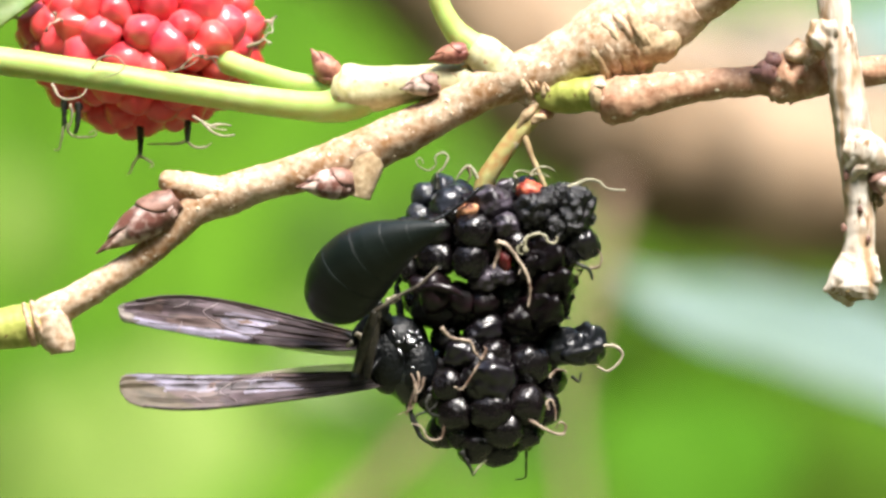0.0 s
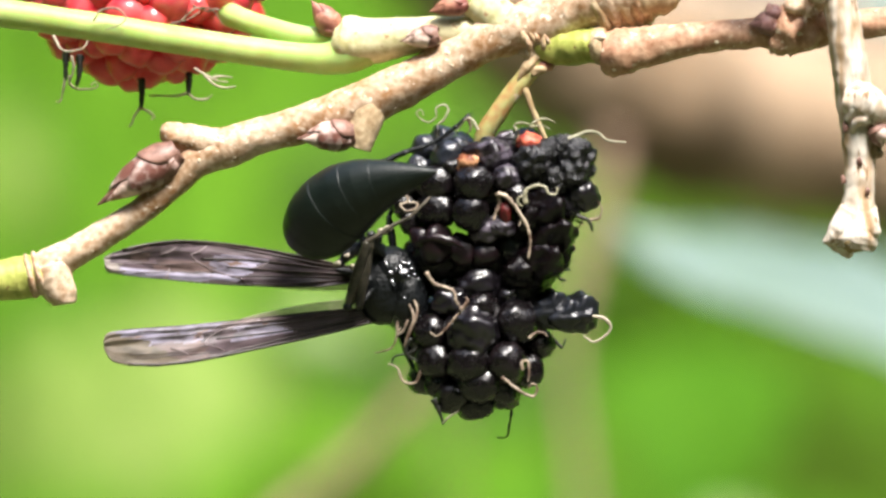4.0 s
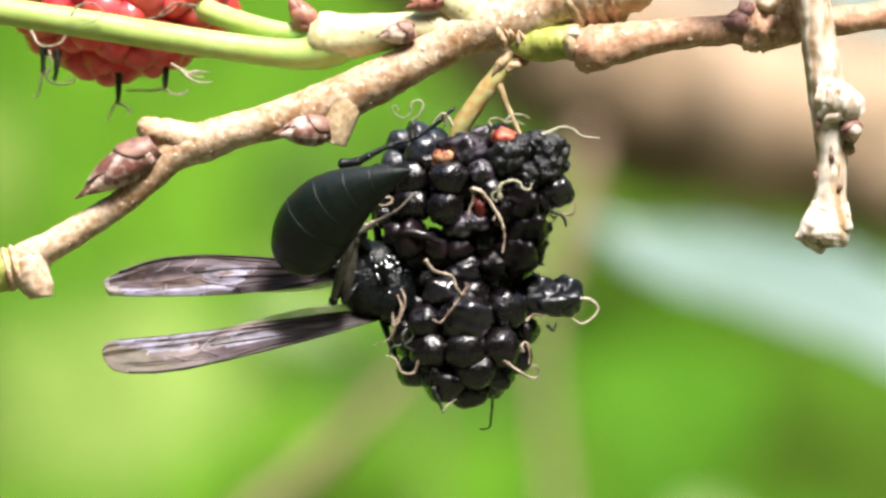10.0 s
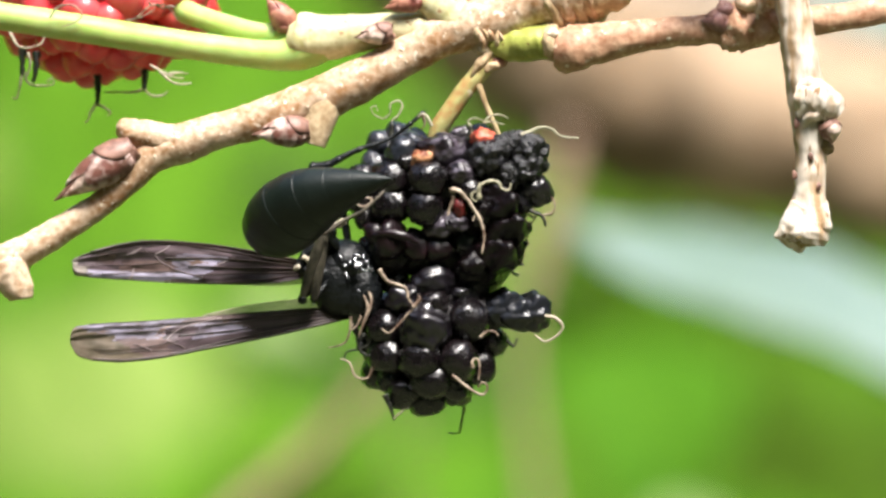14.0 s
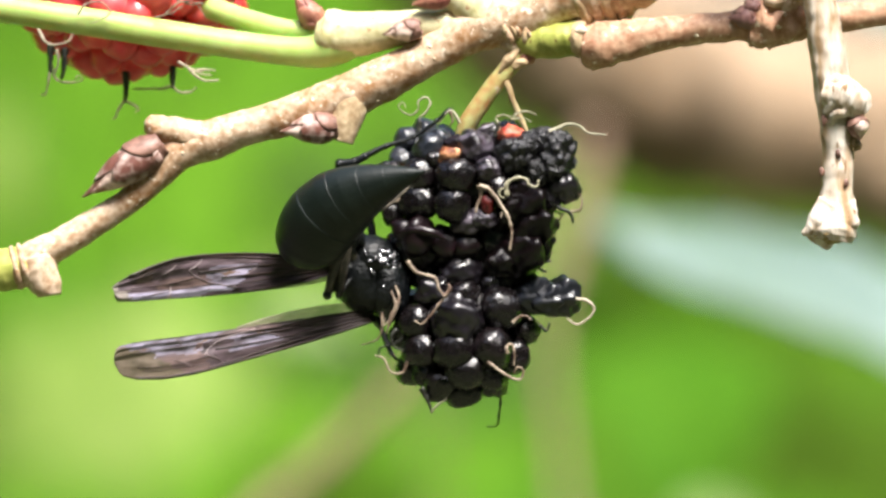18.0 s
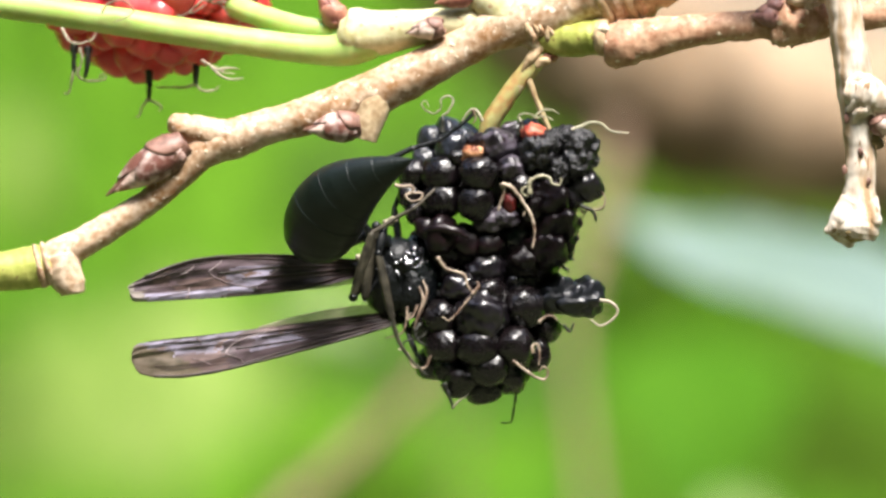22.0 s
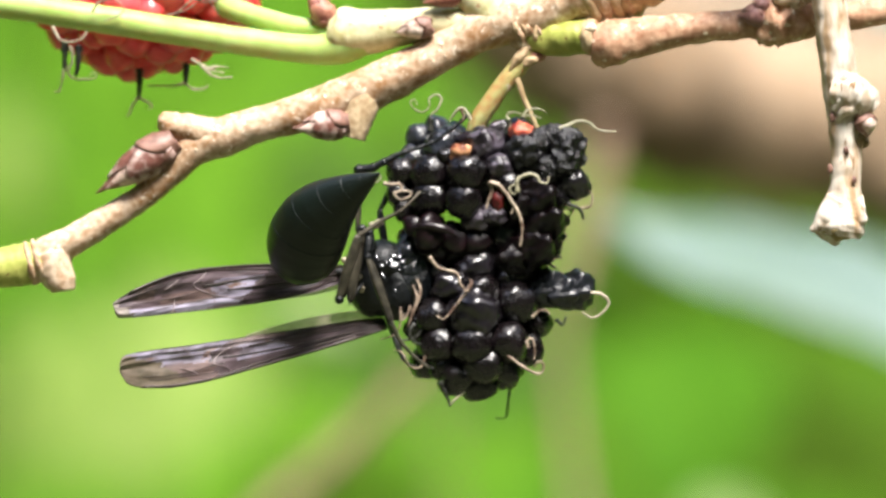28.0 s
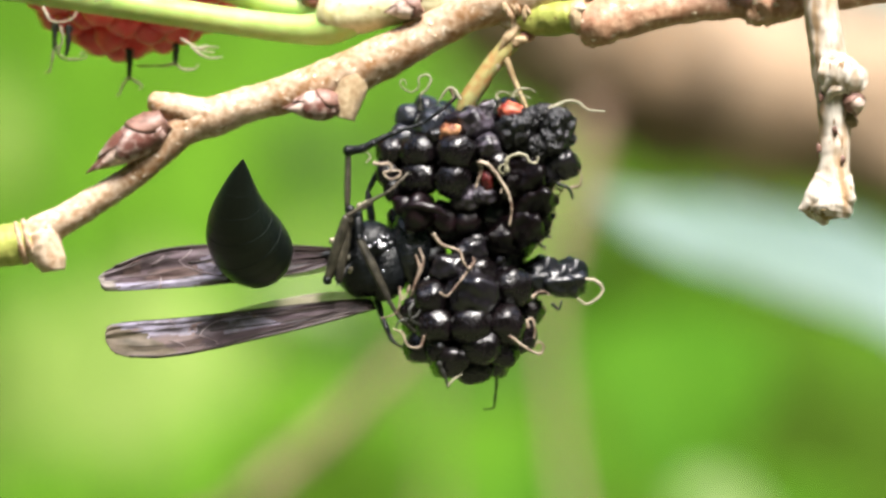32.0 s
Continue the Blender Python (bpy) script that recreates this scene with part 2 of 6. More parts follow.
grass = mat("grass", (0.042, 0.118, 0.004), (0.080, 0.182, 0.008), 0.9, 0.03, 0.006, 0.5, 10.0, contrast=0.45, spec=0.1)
blade = mat("grass_blade", (0.042, 0.112, 0.003), (0.084, 0.175, 0.006), 0.5, 0.05, 0.008, through_light=0.4)
# blade colours that put dimmer and brighter tones into the bank
blade_dim = mat("dim_blade", (0.036, 0.101, 0.004), (0.070, 0.150, 0.008), 0.6, 0.05, 0.008, through_light=0.35, spec=0.15)
blade_bright = mat("bright_blade", (0.165, 0.268, 0.036), (0.262, 0.362, 0.086), 0.6, 0.05, 0.008, through_light=0.3, spec=0.12)
far_green = mat("ring_green", (0.018, 0.040, 0.010), (0.06, 0.11, 0.025), 0.8, 0.004, 0.0008, 0.8, 80.0)

# ---- building helpers ----
AT = {}


def thing(name, at, label, category, group="", kind=""):
    ob = new(name)
    ob.location = plan(at)
    ob.empty_display_size = 0.002
    AT[ob.name] = Vector(at)
    return tagged(ob, label, category, group, kind)


def part(name, bm, material, parent=None, label="", at=None, smooth=True):
    """Links a bmesh (in plan millimetres) as one mesh under its parent; `at` is its turning point."""
    base = AT[parent.name] if parent else Vector((0, 0, 0))
    at = Vector(at) if at is not None else base
    bmesh.ops.transform(bm, matrix=Matrix.Scale(0.001, 4) @ Matrix.Translation(-at), verts=bm.verts)
    bmesh.ops.recalc_face_normals(bm, faces=bm.faces)
    for f in bm.faces:
        f.smooth = smooth
    me = bpy.data.meshes.new(name)
    bm.to_mesh(me)
    bm.free()
    for m in material if isinstance(material, list) else [material]:
        me.materials.append(m)
    ob = new(name, me)
    if parent:
        ob.parent = parent
        ob.location = (at - base) * 0.001
    else:
        ob.location = plan(at)
    AT[ob.name] = at
    if label:
        ob["label"] = label
    return ob


def spline(pts, n):
    """n places along a smooth curve through pts (tuples of any length)."""
    p = [np.array(q, float) for q in pts]
    p = [2 * p[0] - p[1]] + p + [2 * p[-1] - p[-2]]
    seg = len(p) - 3
    out = []
    for i in range(n):
        u = i / (n - 1) * seg
        k = min(int(u), seg - 1)
        t = u - k
        a, b, c, d = p[k:k + 4]
        out.append(0.5 * (2 * b + (c - a) * t + (2 * a - 5 * b + 4 * c - d) * t * t + (3 * b - 3 * c + d - a) * t ** 3))
    return out


def tube(bm, pts, radii, sides=10, rings=0, rough=0.0, freq=0.6, flat=1.0):
    """A round limb along pts with a radius at each, its skin uneven by `rough` of the radius."""
    rings = rings or max(8, 5 * len(pts))
    if isinstance(radii, (int, float)):
        radii = [radii] * len(pts)
    rows = spline([(*p, r) for p, r in zip(pts, radii)], rings)
    cs = [Vector(r[:3]) for r in rows]
    up = None
    loops = []
    for i, c in enumerate(cs):
        d = (cs[min(i + 1, rings - 1)] - cs[max(i - 1, 0)]).normalized()
        if up is None:
            up = d.orthogonal().normalized()
        up = (up - d * up.dot(d)).normalized()
        side = d.cross(up)
        r = max(rows[i][3], 0.004)
        loop = []
        for k in range(sides):
            a = 2 * math.pi * k / sides
            v = up * math.cos(a) + side * math.sin(a) * flat
            q = c + v * r
            if rough:
                q += v * r * rough * (noise.noise(q * freq) + 0.6 * noise.noise(q * freq * 2.7) + 0.35 * noise.noise(q * freq * 6.1))
            loop.append(bm.verts.new(q))
        loops.append(loop)
    for a, b in zip(loops, loops[1:]):
        for k in range(sides):
            bm.faces.new((a[k], a[(k + 1) % sides], b[(k + 1) % sides], b[k]))
    for lp, c in ((loops[0], cs[0]), (loops[-1], cs[-1])):
        tip = bm.verts.new(c)
        for k in range(sides):
            bm.faces.new((lp[k], lp[(k + 1) % sides], tip))
    return bm


def ball(bm, centre, size, rough=0.0, freq=0.5, turn=None, sub=3):
    """A rounded lump: half-axes size, turned by the matrix `turn`."""
    made = bmesh.ops.create_icosphere(bm, subdivisions=sub, radius=1.0)["verts"]
    m = Matrix.Translation(centre) @ (turn or Matrix()) @ Matrix.Diagonal((*size, 1))
    for v in made:
        q = v.co.copy()
        if rough:
            w = Vector(centre) + Vector((q.x * size[0], q.y * size[1], q.z * size[2]))
            q *= 1 + rough * (noise.noise(w * freq) + 0.6 * noise.noise(w * freq * 2.6) + 0.3 * noise.noise(w * freq * 5.9))
        v.co = m @ q
    return bm


def limb(name, pts, radii, material, parent, label="", at=None, **kw):
    return part(name, tube(bmesh.new(), pts, radii, **kw), material, parent, label, at)


def bud(name, base, tip, width, parent, material=None, label=""):
    """A winter bud: a dark pointed core wrapped in overlapping scales, each scale a part."""
    base, tip = Vector(base), Vector(tip)
    ax = tip - base
    ln = ax.length
    ax.normalize()
    m = material or bud_skin
    prof = [(0, 0.60), (0.12, 0.86), (0.33, 0.96), (0.55, 0.84), (0.74, 0.48), (0.86, 0.24), (1, 0.03)]
    pts = [tuple(base + ax * (s * ln)) for s, _ in prof]
    body = limb(name, pts, [w * width * 0.90 for _, w in prof], bud_dark if m is bud_skin else m, parent, label, sides=18, rings=24, rough=0.07, freq=1.3)
    front = Vector((0, -1, 0.25))
    front = (front - ax * front.dot(ax)).normalized()
    for k, (turn, s0, s1, wide, lift) in enumerate(((-0.7, 0.20, 0.90, 1.25, 0.97), (1.0, 0.12, 0.80, 1.3, 1.02), (-0.5, 0.05, 0.64, 1.35, 1.07), (2.9, 0.05, 0.70, 1.5, 1.03), (0.9, -0.03, 0.36, 1.5, 1.11), (-1.6, -0.04, 0.30, 1.4, 1.12))):
        bm = bmesh.new()
        grid = []
        for i in range(11):
            u = i / 10
            s = s0 + (s1 - s0) * u
            half = wide * (1 - u ** 2.4) ** 0.7 + 0.02
            w = float(np.interp(s, [a for a, _ in prof], [b for _, b in prof])) * width * lift * (1 + 0.05 * u)
            row = []
            for j in range(9):
                a = turn + half * (j - 4) / 4
                q = Matrix.Rotation(a, 3, ax) @ front
                row.append(bm.verts.new(base + ax * (s * ln) + q * w * (1 - 0.05 * ((j - 4) / 4) ** 2 + 0.05 * noise.noise(q * 2 + Vector((k, u * 2, 0))))))
            grid.append(row)
        for a, b in zip(grid, grid[1:]):
            for j in range(8):
                bm.faces.new((a[j], a[j + 1], b[j + 1], b[j]))
        bmesh.ops.recalc_face_normals(bm, faces=bm.faces)
        bmesh.ops.solidify(bm, geom=bm.faces[:], thickness=-0.06)
        part("scale", bm, bud_dark if m is bud_skin and k > 3 else bud_edge if m is bud_red and k == 3 else m, body)
    return body


def drupe_mesh(name, material, seed, rough=0.13, freq=1.5, sub=3):
    """A drupelet of 1 mm radius: a slightly angular globe with a dimple and a point where the style sat."""
    bm = bmesh.new()
    bmesh.ops.create_icosphere(bm, subdivisions=sub, radius=1.0)
    off = Vector((seed * 3.7, seed * 1.9, 0))
    for v in bm.verts:
        q = v.co.copy()
        s = 1 + rough * (noise.noise(q * freq + off) + 0.5 * noise.noise(q * freq * 2.3 + off))
        if q.z > 0.93:
            s += 0.10 * (q.z - 0.93) / 0.07
        v.co = Vector((q.x * s, q.y * s, q.z * s * 1.04)) * 0.001
    for f in bm.faces:
        f.smooth = True
    me = bpy.data.meshes.new(name)
    bm.to_mesh(me)
    bm.free()
    me.materials.append(material)
    return me


def drupelet(meshes, centre, out, r, parent, label="", tall=1.0, name="drupelet"):
    ob = new(name, random.choice(meshes))
    ob.parent = parent
    ob.location = (Vector(centre) - AT[parent.name]) * 0.001
    ob.rotation_mode = "QUATERNION"
    ob.rotation_quaternion = Vector(out).to_track_quat("Z", "Y") @ Euler((0, 0, random.uniform(0, 6.28))).to_quaternion()
    ob.scale = (r * random.uniform(0.90, 1.10), r * random.uniform(0.90, 1.10), r * tall)
    if label:
        ob["label"] = label
    return ob


def style(pts, r, material, parent, label="", name="style"):
    """A dry, curled style: a thin thread, thicker at its foot."""
    n = len(pts)
    return limb(name, pts, [r * (0.86 - 0.50 * i / (n - 1)) for i in range(n)], material, parent, label, sides=7, rings=8 * n, rough=0.44, freq=2.6)


def forked(foot, out, size, parent, material, foot_mat=None):
    """A two-armed style on a short dark foot, its arms curling away."""
    foot, out = Vector(foot), Vector(out).normalized()
    side = out.cross(Vector((random.uniform(-1, 1), random.uniform(-1, 1), random.uniform(-1, 1)))).normalized()
    knee = foot + out * size * 0.45
    base = limb("style", [tuple(foot - out * 0.1), tuple((foot + knee) / 2 + side * size * 0.03), tuple(knee)], [0.17, 0.13, 0.09], foot_mat or style_dark, parent, sides=6, rings=8)
    for sgn in (1, -1):
        bend, long_, side = random.uniform(0.1, 1.1), random.uniform(0.5, 1.25), Matrix.Rotation(random.uniform(-0.7, 0.7), 3, out) @ side
        wave = Vector([random.uniform(-0.12, 0.12) for _ in range(3)]) * size
        p = [Vector((0, 0, 0)), out * 0.2 + side * sgn * 0.12, out * 0.42 + side * sgn * 0.30, out * (0.55 - 0.2 * bend) + side * sgn * (0.48 + 0.1 * bend), out * (0.42 - 0.3 * bend) + side * sgn * 0.42]
        p = [knee + q * size * long_ + wave * (k % 2) * (k > 0) for k, q in enumerate(p)]
        limb("arm", [tuple(q) for q in p], [0.09, 0.08, 0.07, 0.065, 0.05], material, base, sides=6, rings=16)
    return base


def shell(centre, semi, x, z, sign=-1):
    """The depth at which an ellipsoid's skin lies under x, z, on the camera's side (-1) or behind."""
    u = 1 - ((x - centre[0]) / semi[0]) ** 2 - ((z - centre[2]) / semi[2]) ** 2
    return centre[1] + sign * semi[1] * math.sqrt(max(u, 0.02))


def normal(centre, semi, p):
    return Vector([(p[i] - centre[i]) / semi[i] ** 2 for i in range(3)]).normalized()


# ---- ground and distance ----


def ground_z(x, y):
    """The lawn: level round the tree, then an added bank that fills the distance with sunlit green."""
    u = min(1.0, max(0.0, (y - 1700) / 5200))
    bank = 4600 * u * u * (3 - 2 * u) * math.exp(-(x / 9000) ** 2)
    return -1300 + bank + 18 * noise.noise(Vector((x, y, 0)) * 0.002)


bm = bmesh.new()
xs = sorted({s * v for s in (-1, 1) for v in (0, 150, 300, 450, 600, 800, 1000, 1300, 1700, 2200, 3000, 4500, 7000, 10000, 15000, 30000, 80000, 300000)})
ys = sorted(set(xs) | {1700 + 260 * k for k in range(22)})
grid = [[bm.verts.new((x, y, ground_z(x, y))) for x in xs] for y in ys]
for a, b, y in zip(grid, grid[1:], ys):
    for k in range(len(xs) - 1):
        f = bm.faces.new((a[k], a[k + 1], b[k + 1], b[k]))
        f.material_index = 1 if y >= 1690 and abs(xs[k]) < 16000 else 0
tagged(part("ground", bm, [soil, grass]), "unseen soil kept dark against bounce, rising as an added sunlit grassy bank", "ground", kind="structure")
rng = random.Random(12)
verts, faces = [], []
for k in range(9000):
    x, y = rng.gauss(0, 650), rng.uniform(1900, 5200)
    z, h, a = ground_z(x, y), rng.uniform(30, 80), rng.uniform(0, 6.28)
    dx, dy, n0 = 2.2 * math.cos(a), 2.2 * math.sin(a), len(verts)
    lx, ly = rng.uniform(-25, 25), rng.uniform(-25, 25)
    verts += [(x - dx, y - dy, z - 4), (x + dx, y + dy, z - 4), (x + lx * 0.4, y + ly * 0.4, z + h * 0.7), (x + lx, y + ly, z + h)]
    faces += [(n0, n0 + 1, n0 + 2), (n0 + 1, n0 + 3, n0 + 2)]
me = bpy.data.meshes.new("grass_blades")
me.from_pydata([tuple(plan(v)) for v in verts], [], faces)
me.materials.append(blade)
tagged(new("grass_blades", me), "short bright green grass on the bank", "grass", kind="stuff")


def on_bank(x, z):
    """The place of the bank's surface at height z."""
    lo, hi = 1700.0, 6900.0
    for _ in range(40):
        mid = (lo + hi) / 2
        lo, hi = (mid, hi) if ground_z(x, mid) < z else (lo, mid)
    return lo


def weeds(name, spots, count, material, label):
    """Broad blades in round patches (x, z, half width, half height), added to shift the bank's tone."""
    verts, faces = [], []
    for cx, cz, rx, rz in spots:
        for _ in range(count):
            a, d = rng.uniform(0, 6.28), math.sqrt(rng.random())
            x, z = cx + rx * d * math.cos(a), cz + rz * d * math.sin(a)
            y, h, n0 = on_bank(x, z), rng.uniform(14, 34), len(verts)
            w, lx = rng.uniform(3, 6), rng.uniform(-12, 12)
            verts += [(x - w * 0.4, y, z - 3), (x + w * 0.4, y, z - 3), (x - w + lx * 0.5, y + h * 0.16, z + h * 0.46), (x + w + lx * 0.5, y + h * 0.16, z + h * 0.46), (x + lx, y + h * 0.42, z + h * 0.8)]
            faces += [(n0, n0 + 1, n0 + 3, n0 + 2), (n0 + 2, n0 + 3, n0 + 4)]
    me = bpy.data.meshes.new(name)
    me.from_pydata([tuple(plan(v)) for v in verts], [], faces)
    me.materials.append(material)
    tagged(new(name, me), label, "weeds", kind="stuff")


# patches added only to darken and brighten the blurred green, not known weeds
weeds("dark_weeds", ((-40, 22, 46, 30), (-60, -50, 36, 14), (20, 30, 30, 30), (92, -34, 50, 28), (-36, -64, 36, 22), (28, -72, 30, 20)), 90, blade_dim, "darker blades added to dim parts of the bank")
weeds("pale_weeds", ((-182, -80, 34, 30), (-212, 30, 10, 22), (-208, -100, 30, 26), (-150, -104, 34, 18), (-132, -56, 24, 22), (-112, -84, 20, 20), (-52, -36, 22, 9), (110, -108, 20, 12)), 110, blade_bright, "pale blades added to brighten parts of the bank")
# unseen ring, added to block low sky and darken reflections
bm = bmesh.new()
ring = [(math.cos(a) * 9500, math.sin(a) * 9500) for a in [2 * math.pi * k / 72 for k in range(72)]]
rows_ = []
for j in range(9):
    row = []
    for k, (x, y) in enumerate(ring):
        s = 1 + 0.07 * noise.noise(Vector((x * 0.0004, y * 0.0004, j * 1.3)))
        row.append(bm.verts.new((x * s, y * s, -1350 + j * 1150 + (1500 * noise.noise(Vector((x * 0.0007, y * 0.0007, 5))) if j == 8 else 0))))
    rows_.append(row)
for a, b in zip(rows_, rows_[1:]):
    for k in range(72):
        bm.faces.new((a[k], a[(k + 1) % 72], b[(k + 1) % 72], b[k]))
tagged(part("backdrop", bm, far_green), "unseen green ring added to block low sky", "woods", kind="structure")

# ---- the mulberry tree: trunk and thick bough behind ----
tree = thing("mulberry_tree", (620, 1050, -1300), "brown mulberry tree with rough bark on the grass", "tree")
limb("trunk", [(620, 1050, -1330), (615, 1050, -900), (600, 1048, -300), (590, 1045, 200), (610, 1050, 700)], [95, 78, 66, 62, 54], trunk_bark, tree, "rough brown trunk", sides=28, rings=60, rough=0.10, freq=0.02)
limb("bough", [(253.87, 1000.00, 2.24), (157.71, 1000.00, 10.79), (93.60, 1000.00, 18.06), (62.08, 1000.00, 24.25), (38.04, 1000.00, 31.95), (14.00, 1000.00, 50.32), (-13.25, 1000.00, 78.10)], [26, 22, 18.5, 17.5, 19.5, 20, 20], trunk_bark, tree, "thick brown bough with rough bark", sides=24, rings=60, rough=0.14, freq=0.05)
# added bough whose paler bark stands for a bright blur behind
limb("bough", [(600, 1048, 330), (137.89, 1250.00, 61.90), (84.52, 1300.00, 54.69), (53.62, 1330.00, 54.27), (30.74, 1350.00, 65.25), (15.11, 1350.00, 96.51)], [24, 14, 13, 12, 11, 9], lit_bark, tree, "made-up bough in paler bark, for the bright blur", sides=20, rings=50, rough=0.12, freq=0.05)

# ---- leaves behind ----


def leaf_mesh(name, length, width, material, fold=0.25, droop=0.25, thick=0.5, nx=12, ny=6):
    """A pointed, toothed leaf blade along +x, folded at its midrib, with thickness."""
    bm = bmesh.new()
    grid = []
    for i in range(nx + 1):
        u = i / nx
        w = width * (math.sin(math.pi * u ** 0.72) ** 0.8 + 0.02) * (1 + 0.06 * (-1) ** i) * 0.5
        row = []
        for j in range(-ny // 2, ny // 2 + 1):
            s = j / (ny / 2)
            z = abs(s) * w * fold - droop * length * u * u + 0.03 * width * math.sin(9 * u + 4 * abs(s))
            row.append(bm.verts.new((length * u, s * w, z)))
        grid.append(row)
    for a, b in zip(grid, grid[1:]):
        for k in range(ny):
            bm.faces.new((a[k], b[k], b[k + 1], a[k + 1]))
    bmesh.ops.recalc_face_normals(bm, faces=bm.faces)
    bmesh.ops.solidify(bm, geom=bm.faces[:], thickness=thick)
    bmesh.ops.transform(bm, matrix=Matrix.Scale(0.001, 4), verts=bm.verts)
    for f in bm.faces:
        f.smooth = True
    me = bpy.data.meshes.new(name)
    bm.to_mesh(me)
    bm.free()
    me.materials.append(material)
    return me


def place_leaf(me, at, parent, yaw, pitch, roll, size=1.0, label=""):
    ob = new("leaf", me)
    ob.parent = parent
    ob.matrix_basis = Matrix.Translation((Vector(at) - AT[parent.name]) * 0.001) @ Euler((radians(roll), radians(pitch), radians(yaw)), "XYZ").to_matrix().to_4x4() @ Matrix.Scale(size, 4)
    if label:
        ob["label"] = label
    return ob


shrub = thing("shrub", (-40, 1500, -1300), "leafy bright green shrub in sunlight behind the tree", "shrub")
LEAVES = [leaf_mesh("leaf", ln, wd, leaf_green, f, dr) for ln, wd, f, dr in ((95, 66, 0.2, 0.2), (80, 60, 0.3, 0.3), (110, 74, 0.15, 0.35))]
rng = random.Random(4)
for k in range(9):
    x = -260 + 62 * k + rng.uniform(-20, 20)
    y = 1500 + rng.uniform(-120, 160)
    top = -190 + rng.uniform(-60, 30)
    limb("stem", [(x * 0.5 - 20, 1500, -1310), (x * 0.8, y - 30, -700), (x, y, -250), (x + rng.uniform(-40, 40), y + 20, top)], [9, 7, 5, 2.5], twig_brown, shrub, sides=8, rings=16)
for k in range(96):
    x, z = rng.uniform(-250, 250), rng.uniform(-650, -190)
    place_leaf(rng.choice(LEAVES), (x, rng.uniform(1300, 1600), z), shrub, rng.uniform(-135, -45), rng.uniform(10, 50), rng.uniform(-30, 30), rng.uniform(0.6, 1.0))
# leafy sprays that rise into view, lower leaves standing further forward
for cx, cz, cols, rows in ((118, -46, 6, 5), (-4, -78, 3, 1)):
    for i in range(cols):
        for j in range(rows):
            x, z = cx + (i - (cols - 1) / 2) * 24 + rng.uniform(-7, 7), cz + (j - (rows - 1) / 2) * 22 + rng.uniform(-6, 6)
            place_leaf(rng.choice(LEAVES), (x, 1500 + 26 * j + rng.uniform(-6, 6), z + 24), shrub, -90 + rng.uniform(-28, 28), rng.uniform(30, 52), rng.uniform(-16, 16), rng.uniform(0.55, 0.8))
    limb("stem", [(cx * 0.7, 1510, -400), (cx, 1560, -150), (cx + 6, 1590, cz - 10), (cx + 4, 1610, cz + 50)], [3, 2, 1.4, 0.8], twig_brown, shrub, sides=8, rings=18)
limb("stem", [(-48.0, 1470.0, -1310.0), (-130.0, 1250.0, -760.0), (-72.0, 800.0, -170.0), (-44.0, 665.0, -62.0), (-28.0, 640.0, -42.6), (-20.7, 640.0, -36.2), (-12.6, 640.0, -29.4), (-7.4, 640.0, -23.9), (-3.9, 640.0, -20.1), (-0.7, 640.0, -15.5)], [7.0, 5.0, 2.4, 1.8, 1.6, 1.7, 1.8, 1.5, 1.1, 0.6], twig_brown, shrub, "dry brown stem", sides=10, rings=60, rough=0.12, freq=0.1)
limb("stem", [(-20.0, 1480.0, -1310.0), (36.0, 1200.0, -720.0), (30.0, 860.0, -180.0), (26.5, 805.0, -82.0), (24.7, 800.0, -52.3), (22.8, 800.0, -41.3), (20.9, 800.0, -24.3), (20.4, 800.0, -14.9), (23.6, 800.0, 1.0), (26.4, 800.0, 11.3), (27.8, 800.0, 19.7)], [7.0, 5.0, 1.8, 1.3, 1.1, 1.1, 1.0, 1.2, 1.9, 2.1, 2.1], dry_stem, shrub, "dry pinkish brown stem", sides=10, rings=64, rough=0.12, freq=0.1)
pale = leaf_mesh("leaf", 95, 44, leaf_sheen, 0.12, 0.12)
place_leaf(pale, (23.4, 560.0, 3.0), shrub, -6, 18, 14, 1.0, "pale blue-green leaf, sky sheen partly in its colour")
place_leaf(pale, (58.24, 700.0, 44.35), shrub, -4, 14, 26, 1.0, "pale blue-green leaf, sky sheen partly in its colour")
limb("stem", [(10.0, 1480.0, -1310.0), (110.0, 1200.0, -760.0), (140.0, 700.0, -140.0), (118.0, 560.0, -44.0), (108.0, 548.0, -28.0)], [7.0, 5.0, 2.6, 1.6, 1.0], twig_brown, shrub, sides=8, rings=40)
limb("stem", [(140.0, 700.0, -140.0), (168.0, 700.0, -40.0), (146.0, 692.0, 14.0)], [2.2, 1.6, 0.9], twig_brown, shrub, sides=8, rings=18)
soft = leaf_mesh("leaf", 34, 20, leaf_near, 0.2, 0.2)
# pale leaves added further back as soft bright patches
for px, pz, yaw, pitch, roll, size in ((-34, -16, 10, 0, 35, 0.6), (52, -56, 10, 20, 40, 0.8)):
    place_leaf(soft, (px, 1200 + pz, pz), shrub, yaw, pitch, roll, size, "pale leaf added as a soft bright patch")
    limb("stem", [(px * 0.6, 1460, -420), (px * 1.2, 1320, -190), (px * 1.1, 1215 + pz, pz - 40), (px, 1200 + pz, pz)], [2.0, 1.2, 0.6, 0.4], twig_brown, shrub, sides=6, rings=20)

